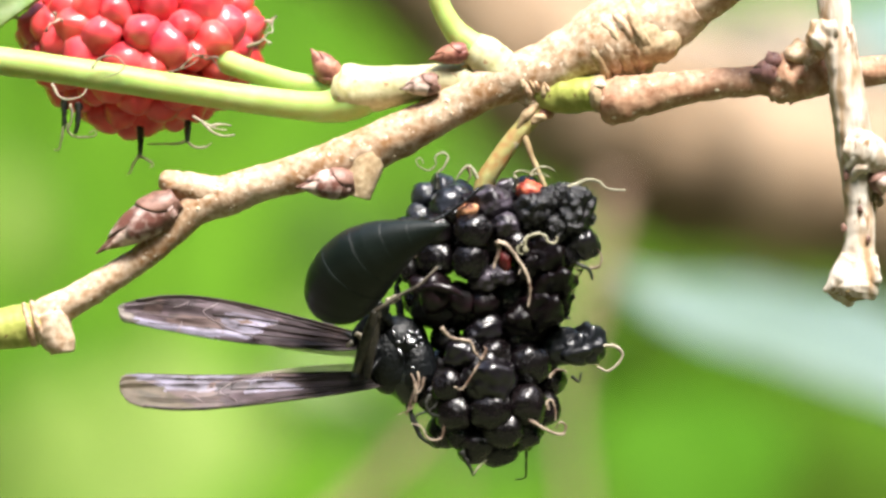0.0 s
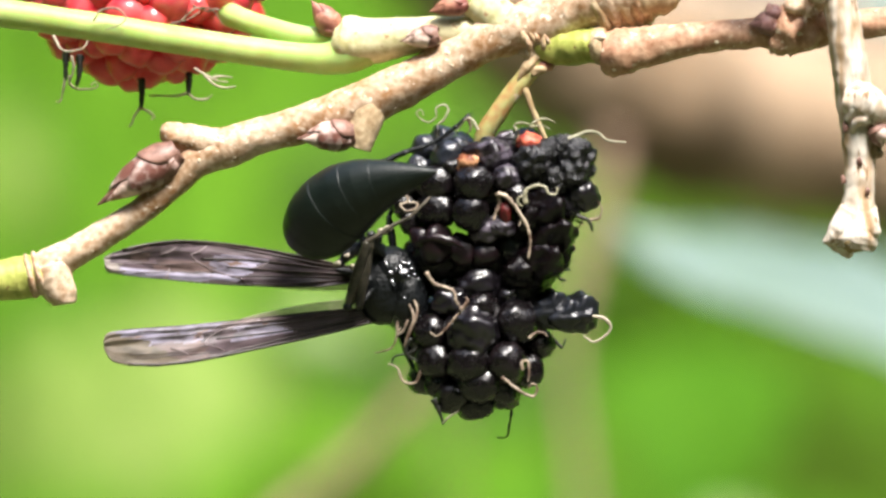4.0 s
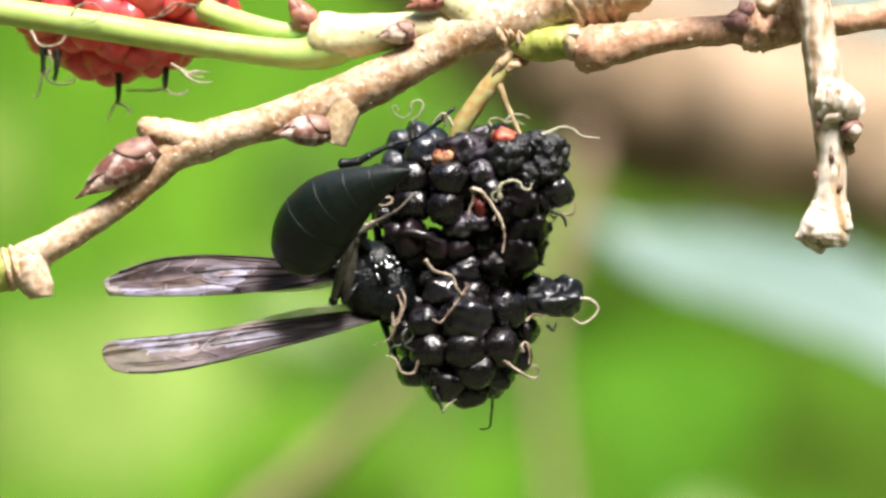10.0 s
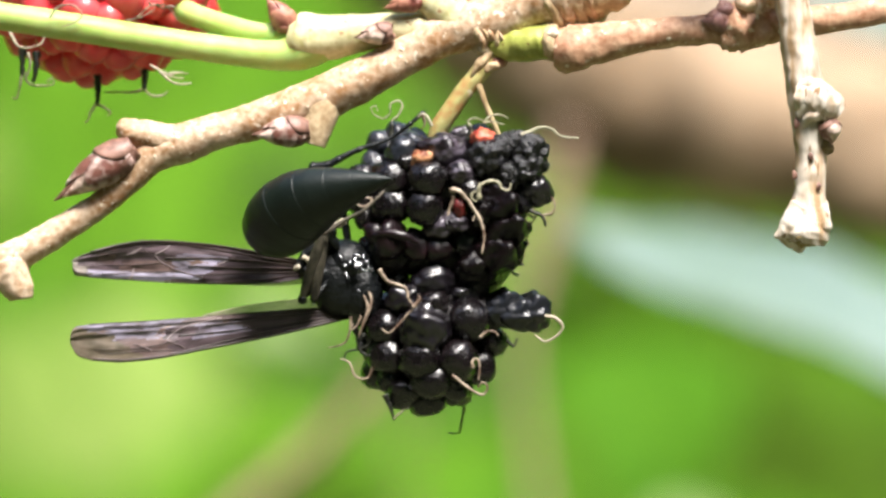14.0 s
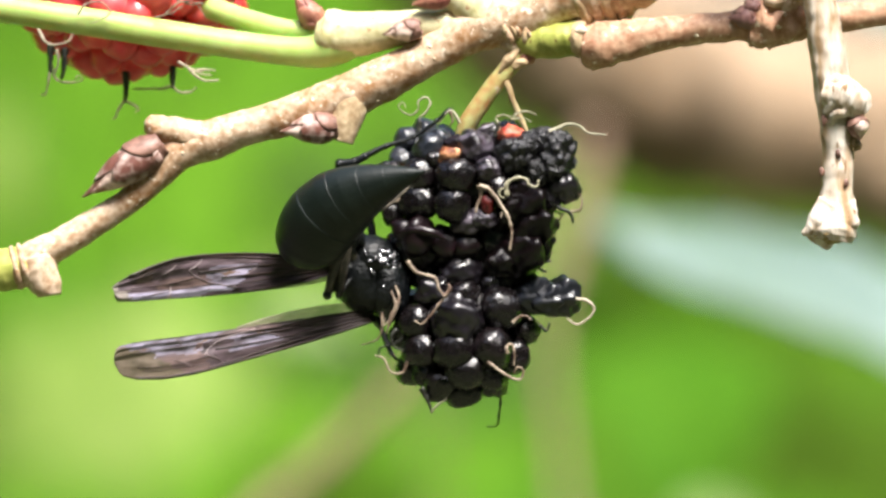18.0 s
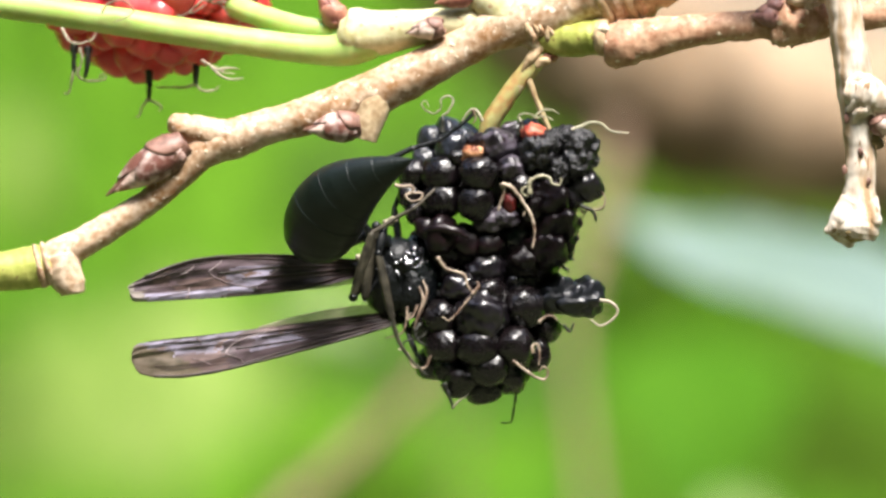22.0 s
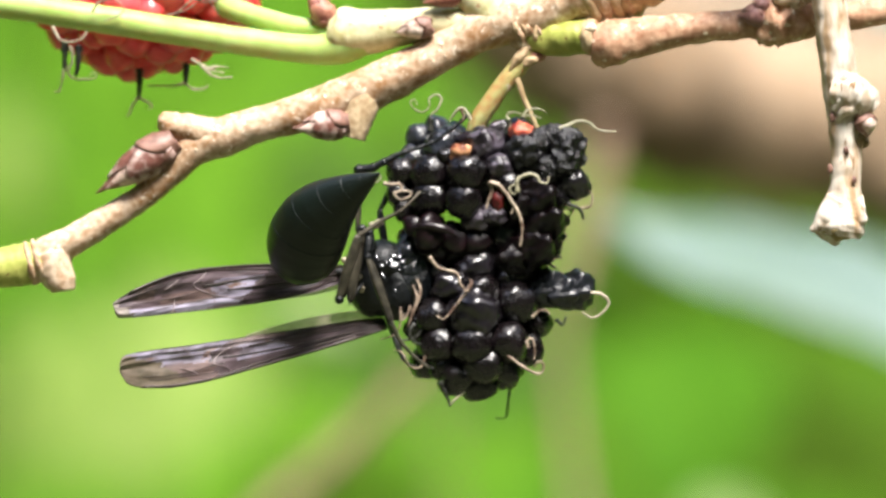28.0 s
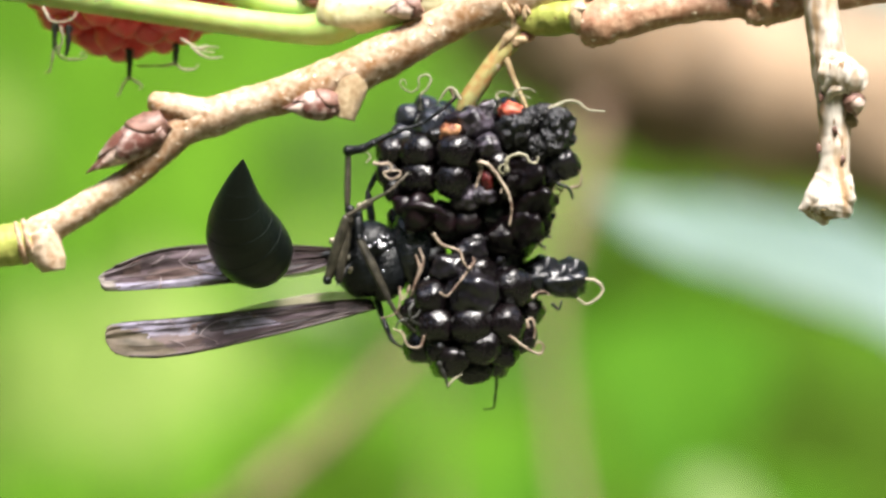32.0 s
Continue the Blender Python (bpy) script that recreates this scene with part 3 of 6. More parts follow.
# ---- the fruiting branch ----
branch = thing("mulberry_branch", (13.84, 0.00, 18.04), "tan mulberry branch with buds, leaf scars and pale specks", "branch")
MAIN = [(-28.88, 0.00, -1.48), (-27.36, 0.00, -0.60), (-25.76, 0.00, 0.32), (-23.36, 0.00, 1.76), (-21.36, 0.00, 3.08), (-18.88, 0.00, 5.28), (-17.56, 0.00, 6.68), (-15.36, 0.00, 7.52), (-13.36, 0.00, 8.20), (-10.56, 0.00, 9.04), (-7.36, 0.00, 10.00), (-4.16, 0.00, 11.28), (-1.36, 0.00, 12.72), (0.64, 0.00, 13.76), (2.64, 0.00, 14.92), (4.64, 0.00, 15.76), (7.04, 0.00, 16.44), (8.84, 0.00, 17.16), (11.04, 0.00, 18.20), (13.24, 0.00, 19.08), (15.24, 0.00, 19.88), (17.24, 0.00, 21.16), (19.84, 0.00, 22.84), (28.06, 4.80, 29.07), (60, 150, 60), (330, 600, 150), (590, 1045, 210)]
MAIN_R = [1.28, 1.24, 1.12, 1.00, 0.96, 1.08, 1.32, 1.44, 1.28, 1.32, 1.52, 1.60, 1.48, 1.44, 1.52, 1.72, 1.88, 2.16, 2.68, 2.88, 2.48, 2.08, 1.80, 1.48, 2.2, 4.0, 9.0]
limb("main_stem", MAIN, MAIN_R, bark, branch, sides=36, rings=360, rough=0.08, freq=0.55)
rng = random.Random(31)
fleck = drupe_mesh("lenticel", bark_fleck, 50, 0.3, 1.5, 1)
way = spline([(*p, r) for p, r in zip(MAIN, MAIN_R)], 420)
for k in range(110):
    n = rng.randint(8, 330)
    c, d, r = Vector(way[n][:3]), (Vector(way[n + 1][:3]) - Vector(way[n][:3])).normalized(), way[n][3]
    side = (Matrix.Rotation(rng.uniform(-1.5, 1.5), 3, d) @ (Vector((0, -1, 0)) - d * -d.y).normalized())
    drupelet([fleck], c + side * r * 0.96, side, rng.uniform(0.08, 0.17), branch, name="lenticel", tall=0.55)
part("node", ball(bmesh.new(), (6.15, -0.40, 14.80), (1.05, 0.85, 1.30), 0.16, 1.3, None, 4), bark, branch, "lumpy node where the fruit stalk leaves")
rng = random.Random(77)
for k in range(7):
    x, top = 5.1 + 0.34 * k, 15.8 + rng.uniform(-0.4, 0.4)
    low = top - rng.uniform(0.8, 1.5)
    limb("bark_ridge", [(x + rng.uniform(-0.2, 0.2), -1.62, top), (x + rng.uniform(-0.25, 0.25), -1.55, (top + low) / 2), (x + 0.15 + rng.uniform(-0.2, 0.2), -0.98, low)], [0.08, rng.uniform(0.14, 0.24), 0.10], (bark, bark_ring)[k % 2], branch, sides=10, rings=18, rough=0.35, freq=1.2)
# the stubs, scars and swellings along it
limb("node_shelf", [(-14.16, -0.08, 7.92), (-16.55, -0.24, 7.80), (-18.47, -0.32, 8.16), (-19.43, -0.32, 8.44), (-19.99, -0.24, 8.52)], [0.96, 1.12, 1.04, 0.92, 0.48], bark, branch, sides=24, rings=30, rough=0.17, freq=0.8)
limb("spur", [(-5.36, -0.16, 11.24), (-5.52, -0.40, 9.83), (-5.91, -0.56, 8.35), (-6.15, -0.56, 7.40)], [1.26, 1.28, 1.12, 0.94], bark_ring, branch, sides=24, rings=28, rough=0.07, freq=0.8)
limb("stub", [(-27.67, -0.16, -0.84), (-27.35, -0.32, -2.04), (-26.94, -0.40, -3.08), (-26.86, -0.40, -3.56)], [1.44, 1.28, 1.08, 0.80], bark, branch, sides=22, rings=26, rough=0.10, freq=0.8)
limb("green_tip", [(-44.56, 0.00, -3.16), (-37.36, 0.00, -2.36), (-31.36, 0.00, -1.84), (-29.76, 0.00, -1.64), (-28.24, 0.00, -1.32)], [1.36, 1.36, 1.44, 1.52, 1.36], green_node, branch, "green young shoot with brown flecks", sides=24, rings=50, rough=0.07, freq=0.8)
for p in ((-29.20, 0.00, -1.52), (-28.64, 0.00, -1.36)):
    c = Vector(p)
    limb("ring", [tuple(c + Vector((-0.22, 0, -0.05))), tuple(c), tuple(c + Vector((0.22, 0, 0.07)))], [1.48, 1.68, 1.52], bark, branch, sides=24, rings=8, rough=0.08, freq=1.5)
rng = random.Random(21)
for k in range(5):
    c = Vector((10.38, 0.00, 17.50)).lerp(Vector((13.28, 0.00, 19.00)), k / 4 + rng.uniform(-0.03, 0.03))
    d = Vector((0.80, 0.1, 0.42 + rng.uniform(-0.10, 0.10))).normalized()
    big = 2.58 + 0.10 * k
    limb("growth_ring", [tuple(c - d * 0.42), tuple(c - d * 0.16), tuple(c + d * 0.14), tuple(c + d * 0.40)], [big - 0.16, big + 0.10, big + 0.12, big - 0.14], bark if k % 2 else bark_ring, branch, sides=36, rings=14, rough=0.12, freq=0.7)
limb("swelling", [(13.83, -0.40, 18.63), (15.22, -0.80, 17.94), (15.90, -0.80, 17.06)], [2.48, 1.84, 0.56], bark_ring, branch, sides=24, rings=20, rough=0.14, freq=0.9)
bud("bud", (-18.93, -0.88, 7.15), (-24.45, -0.88, 3.45), 1.34, branch, None, "pinkish brown pointed bud with overlapping scales")
bud("bud", (-6.47, -1.20, 8.42), (-10.46, -1.20, 8.10), 1.08, branch, None, "pinkish brown pointed bud")
bud("bud", (-0.48, -1.20, 15.45), (-3.20, -0.80, 14.98), 0.76, branch, None, "small pinkish bud")
bud("bud", (-7.66, 1.76, 15.69), (-9.47, 1.60, 17.93), 0.88, branch, bud_red, "red-brown bud with a yellow-green edge")
bud("bud", (1.52, -0.72, 17.70), (-1.16, -0.72, 17.06), 0.68, branch, bud_red, "red-brown bud")
limb("side_shoot", [(3.84, 0.24, 15.17), (0.64, 0.40, 15.65), (-2.56, 0.96, 15.34), (-5.37, 1.44, 15.04), (-7.14, 1.68, 15.04), (-7.86, 1.76, 15.20)], [1.28, 1.12, 1.36, 1.68, 1.76, 1.12], bark_green, branch, "greenish tan short shoot", sides=28, rings=70, rough=0.07, freq=0.6)
limb("upper_shoot", [(3.84, 0.40, 16.29), (2.24, 0.16, 17.80), (0.84, 0.16, 19.01), (-0.16, 0.16, 20.65), (-0.88, 0.16, 22.85), (-1.76, 0.40, 26.86)], [1.40, 1.10, 0.86, 0.74, 0.68, 0.62], green_stem, branch, "fresh green shoot", sides=20, rings=50, rough=0.05, freq=0.7)
limb("shoot_collar", [(4.24, 0.16, 16.04), (2.96, 0.00, 17.24), (1.92, 0.00, 17.96)], [1.60, 1.44, 1.16], bark_green, branch, sides=22, rings=18, rough=0.08, freq=0.7)
limb("leaf_stalk", [(-4.33, 1.28, 15.03), (-5.77, 1.44, 14.55), (-7.14, 1.52, 14.04), (-8.98, 1.60, 13.80), (-13.00, 1.76, 14.24), (-19.42, 1.84, 15.21), (-25.44, 1.84, 16.17), (-31.46, 1.84, 17.05), (-39.48, 1.84, 17.93), (-52.30, 1.60, 19.05)], [0.96, 1.40, 1.36, 1.08, 1.00, 1.00, 1.00, 1.00, 0.96, 0.88], green_stem, branch, "smooth bright green leaf stalk", sides=24, rings=120, rough=0.025, freq=0.5)
limb("green_joint", [(5.84, 0.40, 14.77), (7.75, -0.64, 14.50), (9.42, -1.28, 14.57), (10.69, -1.68, 14.64)], [0.96, 1.20, 1.24, 1.24], green_node, branch, "green swollen joint", sides=22, rings=30, rough=0.15, freq=0.9)
limb("joint_ring", [(10.45, -1.68, 14.64), (10.89, -1.80, 14.64), (11.28, -1.92, 14.63)], [1.20, 1.36, 1.24], bark_ring, branch, sides=22, rings=12, rough=0.10, freq=1.2)
limb("side_twig", [(11.17, -1.84, 14.24), (12.12, -2.00, 14.15), (13.79, -2.08, 14.47), (17.38, -2.08, 15.11), (21.37, -2.00, 15.51), (22.64, -2.00, 15.67), (23.96, -2.00, 15.67), (26.16, -1.92, 15.91), (27.75, -1.84, 15.99), (31.28, -1.60, 16.40), (40.59, -0.80, 17.94), (56.87, 2.40, 21.73)], [1.36, 1.68, 1.44, 1.16, 1.04, 1.32, 1.64, 1.44, 1.12, 1.00, 0.96, 0.96], bark_pink, branch, "reddish brown side twig with pale flecks", sides=30, rings=150, rough=0.11, freq=0.8)
for p, r in (((24.19, -3.20, 15.56), 0.68), ((24.99, -3.12, 16.04), 0.56), ((25.71, -2.96, 15.24), 0.44), ((10.91, -2.96, 15.24), 0.36), ((11.86, -3.04, 13.09), 0.32), ((23.55, -3.20, 15.08), 0.48), ((14.56, -3.20, 15.16), 0.28), ((17.19, -3.04, 15.24), 0.24), ((19.03, -2.96, 14.93), 0.24), ((12.97, -3.36, 14.36), 0.32)):
    part("lenticel", ball(bmesh.new(), p, (r, r * 0.55, r * 0.75), 0.45, 1.8, None, 3), bark_fleck, branch)
bud("bud", (23.24, -2.96, 16.20), (21.25, -3.20, 16.11), 0.84, branch, bud_mauve, "dark mauve-brown bud")
bud("bud", (23.16, -3.12, 16.51), (22.59, -3.36, 17.62), 0.64, branch, bud_mauve, "dark mauve-brown bud")
limb("knot", [(23.04, -2.08, 15.75), (23.59, -2.16, 15.66), (24.55, -2.16, 15.74), (25.59, -2.08, 15.82), (26.15, -2.00, 15.87)], [1.36, 1.72, 1.64, 1.60, 1.28], bark_pink, branch, "swollen pale-flecked knot", sides=26, rings=30, rough=0.22, freq=1.0)
rng = random.Random(8)
for k in range(14):
    part("lenticel", ball(bmesh.new(), Vector((23.85, -3.68, 15.94)) + Vector((rng.uniform(0, 2.2), rng.uniform(0, 0.4), rng.uniform(-0.9, 1.0))), (rng.uniform(0.14, 0.3), 0.16, rng.uniform(0.14, 0.3)), 0.4, 2.0, None, 2), bark_fleck if k % 3 else bark_pink, branch)
for c, r in (((24.67, -3.20, 17.47), 0.88), ((25.47, -3.04, 17.07), 0.72), ((25.95, -2.88, 17.71), 0.80)):
    part("scar", ball(bmesh.new(), c, (r, r * 0.8, r), 0.4, 1.6), bark, branch)

# ---- the bleached dead twig hanging in front ----
dead = thing("dead_twig", (27.23, -4.48, 34.18), "bleached dead twig with a broken end, hanging beside the branch", "twig")
limb("wood", [(26.04, -4.48, 34.18), (26.62, -4.88, 25.43), (27.36, -5.12, 19.08), (28.00, -5.12, 15.11), (28.51, -5.12, 11.54), (28.87, -5.12, 7.97), (28.95, -5.12, 4.80), (28.79, -5.12, 2.42), (28.67, -5.12, 1.15), (28.55, -5.12, 0.36)], [1.04, 1.08, 1.12, 1.24, 1.32, 1.16, 1.08, 1.32, 1.68, 1.36], dead_wood, dead, sides=30, rings=140, rough=0.11, freq=0.6)
limb("side_knob", [(28.14, -5.52, 10.66), (29.07, -5.84, 10.50), (30.02, -5.92, 10.10), (30.82, -5.76, 9.39)], [1.20, 1.44, 1.28, 0.64], dead_wood, dead, sides=28, rings=40, rough=0.24, freq=0.8)
for pts, r in (([(27.88, -6.00, 11.13), (28.81, -6.40, 11.52), (29.91, -6.48, 11.12), (30.72, -6.24, 10.33)], [0.32, 0.52, 0.48, 0.20]), ([(28.02, -6.24, 9.34), (28.72, -6.64, 10.09), (29.66, -6.72, 10.24), (30.39, -6.48, 9.69)], [0.24, 0.48, 0.40, 0.16]), ([(28.35, -6.08, 8.51), (28.80, -6.64, 9.30), (29.51, -6.64, 9.37), (30.16, -6.32, 8.98)], [0.20, 0.40, 0.36, 0.16])):
    limb("bark_ridge", pts, r, dead_wood, dead, sides=10, rings=24, rough=0.32, freq=1.0)
limb("upper_knob", [(27.21, -5.12, 18.68), (26.01, -5.28, 18.44), (25.22, -5.28, 18.04)], [1.36, 1.04, 0.40], dead_wood, dead, sides=24, rings=26, rough=0.42, freq=0.9)
bud("broken_bud", (30.17, -6.00, 8.99), (30.41, -6.08, 7.32), 0.76, dead, None, "pinkish broken bud")
part("broken_bud", ball(bmesh.new(), (30.12, -5.52, 7.09), (0.40, 0.36, 0.56), 0.6, 1.8), dead_inside, dead)
for x, y in ((1481, 222), (1507, 278), (1478, 312), (1500, 120), (1520, 330)):
    d = -128 - 26
    part("fleck", ball(bmesh.new(), ((x - 784) * 0.04, d * 0.04, (441 - y) * 0.04), (0.16, 0.12, 0.36), 0.8, 2.4, None, 2), bud_dark, dead)
part("broken_end", ball(bmesh.new(), (28.39, -5.28, 0.67), (1.44, 1.20, 0.52), 0.5, 1.3), dead_inside, dead, "ragged brown broken end")
for pts, r in (([(28.39, -5.28, 2.74), (27.66, -5.52, 1.78), (27.02, -5.68, 1.15), (26.38, -5.76, 0.83)], [1.12, 0.96, 0.60, 0.16]), ([(29.10, -5.28, 3.13), (29.56, -5.52, 2.02), (29.88, -5.52, 1.47), (30.00, -5.44, 1.07)], [0.96, 0.88, 0.68, 0.20]), ([(28.92, -5.84, 1.94), (28.98, -6.08, 1.07), (28.82, -6.08, 0.51)], [0.88, 0.64, 0.16]), ([(28.00, -5.12, 1.23), (28.08, -5.12, 0.36), (28.23, -5.20, -0.28)], [0.96, 0.72, 0.20]), ([(27.22, -4.80, 1.31), (27.45, -4.88, 0.52), (27.69, -4.96, 0.04)], [0.72, 0.48, 0.12])):
    limb("splinter", pts, r, dead_wood, dead, sides=12, rings=22, rough=0.22, freq=0.9)

# ---- the red mulberry ----
RC, RS = Vector((-21.62, 9.44, 18.68)), (7.28, 5.28, 5.28)
redberry = thing("red_mulberry", (-15.52, 6.40, 17.02), "unripe red mulberry of shiny drupelets with curled styles", "berry")
part("core", ball(bmesh.new(), RC, (RS[0] * 0.94, RS[1] * 0.92, RS[2] * 0.92), 0.03), red_core, redberry)
REDS = [drupe_mesh("drupelet", red_drupe, s) for s in range(6)]
count = 106
rng = random.Random(9)
random.seed(3)
for i in range(count):
    u = 1 - 2 * (i + 0.5) / count
    a = i * 2.39996 + rng.uniform(-0.08, 0.08)
    q = Vector((u, math.sqrt(1 - u * u) * math.cos(a), math.sqrt(1 - u * u) * math.sin(a)))
    taper = 1.0 if u > -0.2 else 1.0 - 0.28 * (-u - 0.2)
    p = RC + Vector((q.x * RS[0], q.y * RS[1] * taper, q.z * RS[2] * taper))
    out = normal(RC, RS, p)
    r = 1.50 * rng.uniform(0.86, 1.14)
    drupelet(REDS, p, out, r, redberry)
    if p.y < RC.y + 2 and i % 6 == 1 and p.z > RC.z - 1.5:
        forked(p + out * r * 0.9, out + Vector((0, -0.3, 0.1)), rng.uniform(1.4, 2.2), redberry, style_tan, style_tan)
limb("fruit_stalk", [(-7.14, 2.00, 15.21), (-8.39, 2.24, 15.22), (-10.60, 2.40, 15.46), (-13.44, 3.60, 16.30), (-15.71, 5.60, 17.16), (-17.18, 7.60, 17.86)], [0.96, 0.80, 0.80, 0.80, 0.84, 0.68], green_stem, redberry, "pale green fruit stalk", sides=18, rings=40, rough=0.03, freq=0.6)
for foot in ([(-26.99, 6.00, 14.50), (-26.98, 5.84, 13.29), (-27.02, 5.76, 12.32)], [(-25.96, 5.60, 14.17), (-25.99, 5.44, 13.04), (-26.15, 5.36, 11.99)], [(-21.63, 7.60, 12.52), (-21.63, 7.44, 11.38), (-21.70, 7.36, 10.33)], [(-18.26, 7.20, 12.91), (-18.25, 7.04, 12.10), (-18.29, 6.96, 11.37)]):
    style(foot, 0.34, style_dark, redberry)
for arm in ([(-27.02, 5.76, 12.56), (-27.14, 5.68, 11.75), (-27.37, 5.60, 10.86), (-27.70, 5.60, 10.86)], [(-26.73, 5.60, 12.72), (-26.64, 5.52, 12.07), (-26.07, 5.44, 11.75), (-25.18, 5.36, 11.74), (-24.70, 5.36, 11.91), (-24.86, 5.36, 12.23), (-25.18, 5.36, 11.99)], [(-26.53, 4.80, 14.07), (-26.36, 4.64, 13.34), (-26.52, 4.64, 12.54), (-26.77, 4.72, 12.13)], [(-27.80, 4.40, 15.51), (-27.31, 4.24, 14.62), (-26.66, 4.16, 14.38), (-25.70, 4.24, 14.62), (-25.30, 4.40, 15.19)]):
    style(arm, 0.13, style_pale, redberry)
for arm in ([(-21.70, 7.36, 10.49), (-22.11, 7.28, 9.92), (-22.35, 7.28, 9.27), (-22.59, 7.28, 9.11)], [(-21.62, 7.36, 10.41), (-21.13, 7.20, 10.16), (-20.73, 7.20, 9.84), (-20.97, 7.20, 9.59)], [(-18.29, 6.96, 11.53), (-19.02, 6.96, 11.29), (-20.24, 7.04, 11.29), (-21.13, 7.12, 11.29)], [(-18.29, 6.96, 11.45), (-17.72, 6.88, 11.05), (-16.99, 6.88, 11.05), (-16.59, 6.88, 11.37)],
            [(-17.85, 5.60, 13.20), (-16.95, 5.36, 12.71), (-16.14, 5.20, 12.31), (-15.41, 5.20, 12.23)], [(-17.11, 5.36, 12.71), (-16.38, 5.20, 12.06), (-15.65, 5.20, 11.82), (-14.85, 5.20, 11.90)], [(-16.46, 5.28, 12.55), (-15.82, 5.20, 12.63), (-15.09, 5.20, 12.55)]):
    style(arm, 0.13, style_pale, redberry)
forked((-13.91, 6.40, 18.23), (0.9, -0.3, 0.3), 2.4, redberry, style_grey, style_grey)
style([(-24.78, 0.48, 16.45), (-24.25, 0.24, 17.17), (-23.17, 0.24, 17.33), (-22.49, 0.24, 16.61), (-23.18, 0.56, 16.06), (-23.95, 0.64, 15.82)], 0.09, style_tan, redberry)
style([(-18.61, 1.60, 16.48), (-17.60, 1.36, 17.36), (-16.52, 1.36, 17.28), (-15.72, 1.60, 16.24)], 0.10, style_tan, redberry)
style([(-19.39, 0.80, 16.22), (-18.18, 0.56, 16.54), (-17.30, 0.56, 17.10)], 0.08, style_tan, redberry)
leafed = thing("mulberry_leaf", (-50.25, 4.00, 23.80), "pale green mulberry leaf at the twig's tip", "leaf")
near_leaf = leaf_mesh("leaf", 22, 17, leaf_near, 0.2, 0.15, 0.2)
place_leaf(near_leaf, (-50.25, 4.00, 23.88), leafed, 0, 0, 62, 1.0)
limb("midrib", [(-50.22, 3.60, 23.86), (-42.95, 3.28, 23.77), (-34.91, 3.36, 23.69), (-29.30, 3.76, 23.55)], [0.35, 0.3, 0.22, 0.08], green_stem, leafed, "pale raised midrib", sides=8, rings=20)

# ---- the black mulberry ----
berry = thing("black_mulberry", (2.64, 0.00, 8.36), "ripe black mulberry, half eaten, with dry curled styles", "berry")
UC, US = Vector((3.30, 0.80, 4.30)), (5.70, 4.40, 4.40)
BLACKS = [drupe_mesh("drupelet", black_drupe, s + 10, 0.20, 1.4) for s in range(7)]
SKYLIT = [drupe_mesh("drupelet", skylit_drupe, s + 40, 0.22, 1.3) for s in range(4)]
WET = [drupe_mesh("drupelet", wet_drupe, s + 60, 0.26, 1.4, 4) for s in range(5)]
MOTTLED = [drupe_mesh("drupelet", gleam_drupe, s + 80, 0.22, 1.4, 4) for s in range(4)]
SHRUNK = [drupe_mesh("drupelet", shrunk_drupe, s + 90, 0.30, 1.5, 4) for s in range(3)]
PURPLES = [drupe_mesh("drupelet", purple_drupe, s + 20, 0.2, 1.2) for s in range(3)]
TORN = [drupe_mesh("drupelet", juice, s + 70, 0.34, 1.4, 4) for s in range(3)]
DRIED = [drupe_mesh("drupelet", dry_drupe, s + 30, 0.30, 3.2, 4) for s in range(4)]
limb("stalk", [(6.72, -0.24, 13.71), (5.88, -0.40, 12.75), (4.60, -0.40, 11.15), (3.50, -0.24, 9.60), (2.78, 0.00, 8.30), (2.40, 0.40, 6.44)], [0.62, 0.66, 0.66, 0.68, 0.70, 0.64], stalk, berry, "green-tan fruit stalk", sides=18, rings=46, rough=0.06, freq=0.9)
part("stalk_scale", ball(bmesh.new(), (7.05, -0.66, 13.25), (0.66, 0.44, 0.40), 0.3, 1.4), bud_red, berry, "brown scale")
part("stalk_scale", ball(bmesh.new(), (6.35, -0.90, 12.95), (0.62, 0.30, 0.44), 0.5, 1.8), bark_ring, berry, "brown scale")
limb("thread_stalk", [(5.20, -0.56, 12.15), (5.72, -0.72, 11.39), (6.02, -0.72, 10.47), (6.55, -0.64, 9.27), (7.25, -0.48, 7.71)], [0.28, 0.24, 0.22, 0.20, 0.17], style_thread, berry, sides=10, rings=26, rough=0.16, freq=2.0)
limb("stalk_cap", [(7.03, -0.56, 14.07), (6.39, -0.80, 13.82), (5.67, -0.98, 13.06), (5.11, -0.98, 12.24)], [0.20, 0.32, 0.34, 0.10], bark_ring, berry, "grey-brown papery cap", sides=10, rings=18, rough=0.25, freq=1.5)
part("core", ball(bmesh.new(), (3.45, 1.20, 4.95), (4.70, 3.84, 3.10), 0.10, 0.5), juice, berry, "dark juicy core")
part("core", ball(bmesh.new(), (2.32, 0.56, -0.60), (3.36, 2.24, 1.44), 0.16, 0.7), juice, berry, "dark juicy core")
part("core", ball(bmesh.new(), (-0.56, -0.24, -0.50), (1.84, 1.76, 1.36), 0.20, 0.8), juice, berry, "dark juicy core")
limb("torn_core", [(6.84, 0.00, 4.44), (7.00, 0.24, 2.24), (6.70, 0.32, 0.44), (6.04, 0.16, -1.36), (5.04, 0.00, -2.96)], [2.08, 1.90, 1.80, 1.70, 1.60], juice, berry, "dark torn core joining both halves", sides=20, rings=36, rough=0.30, freq=0.5)
random.seed(5)
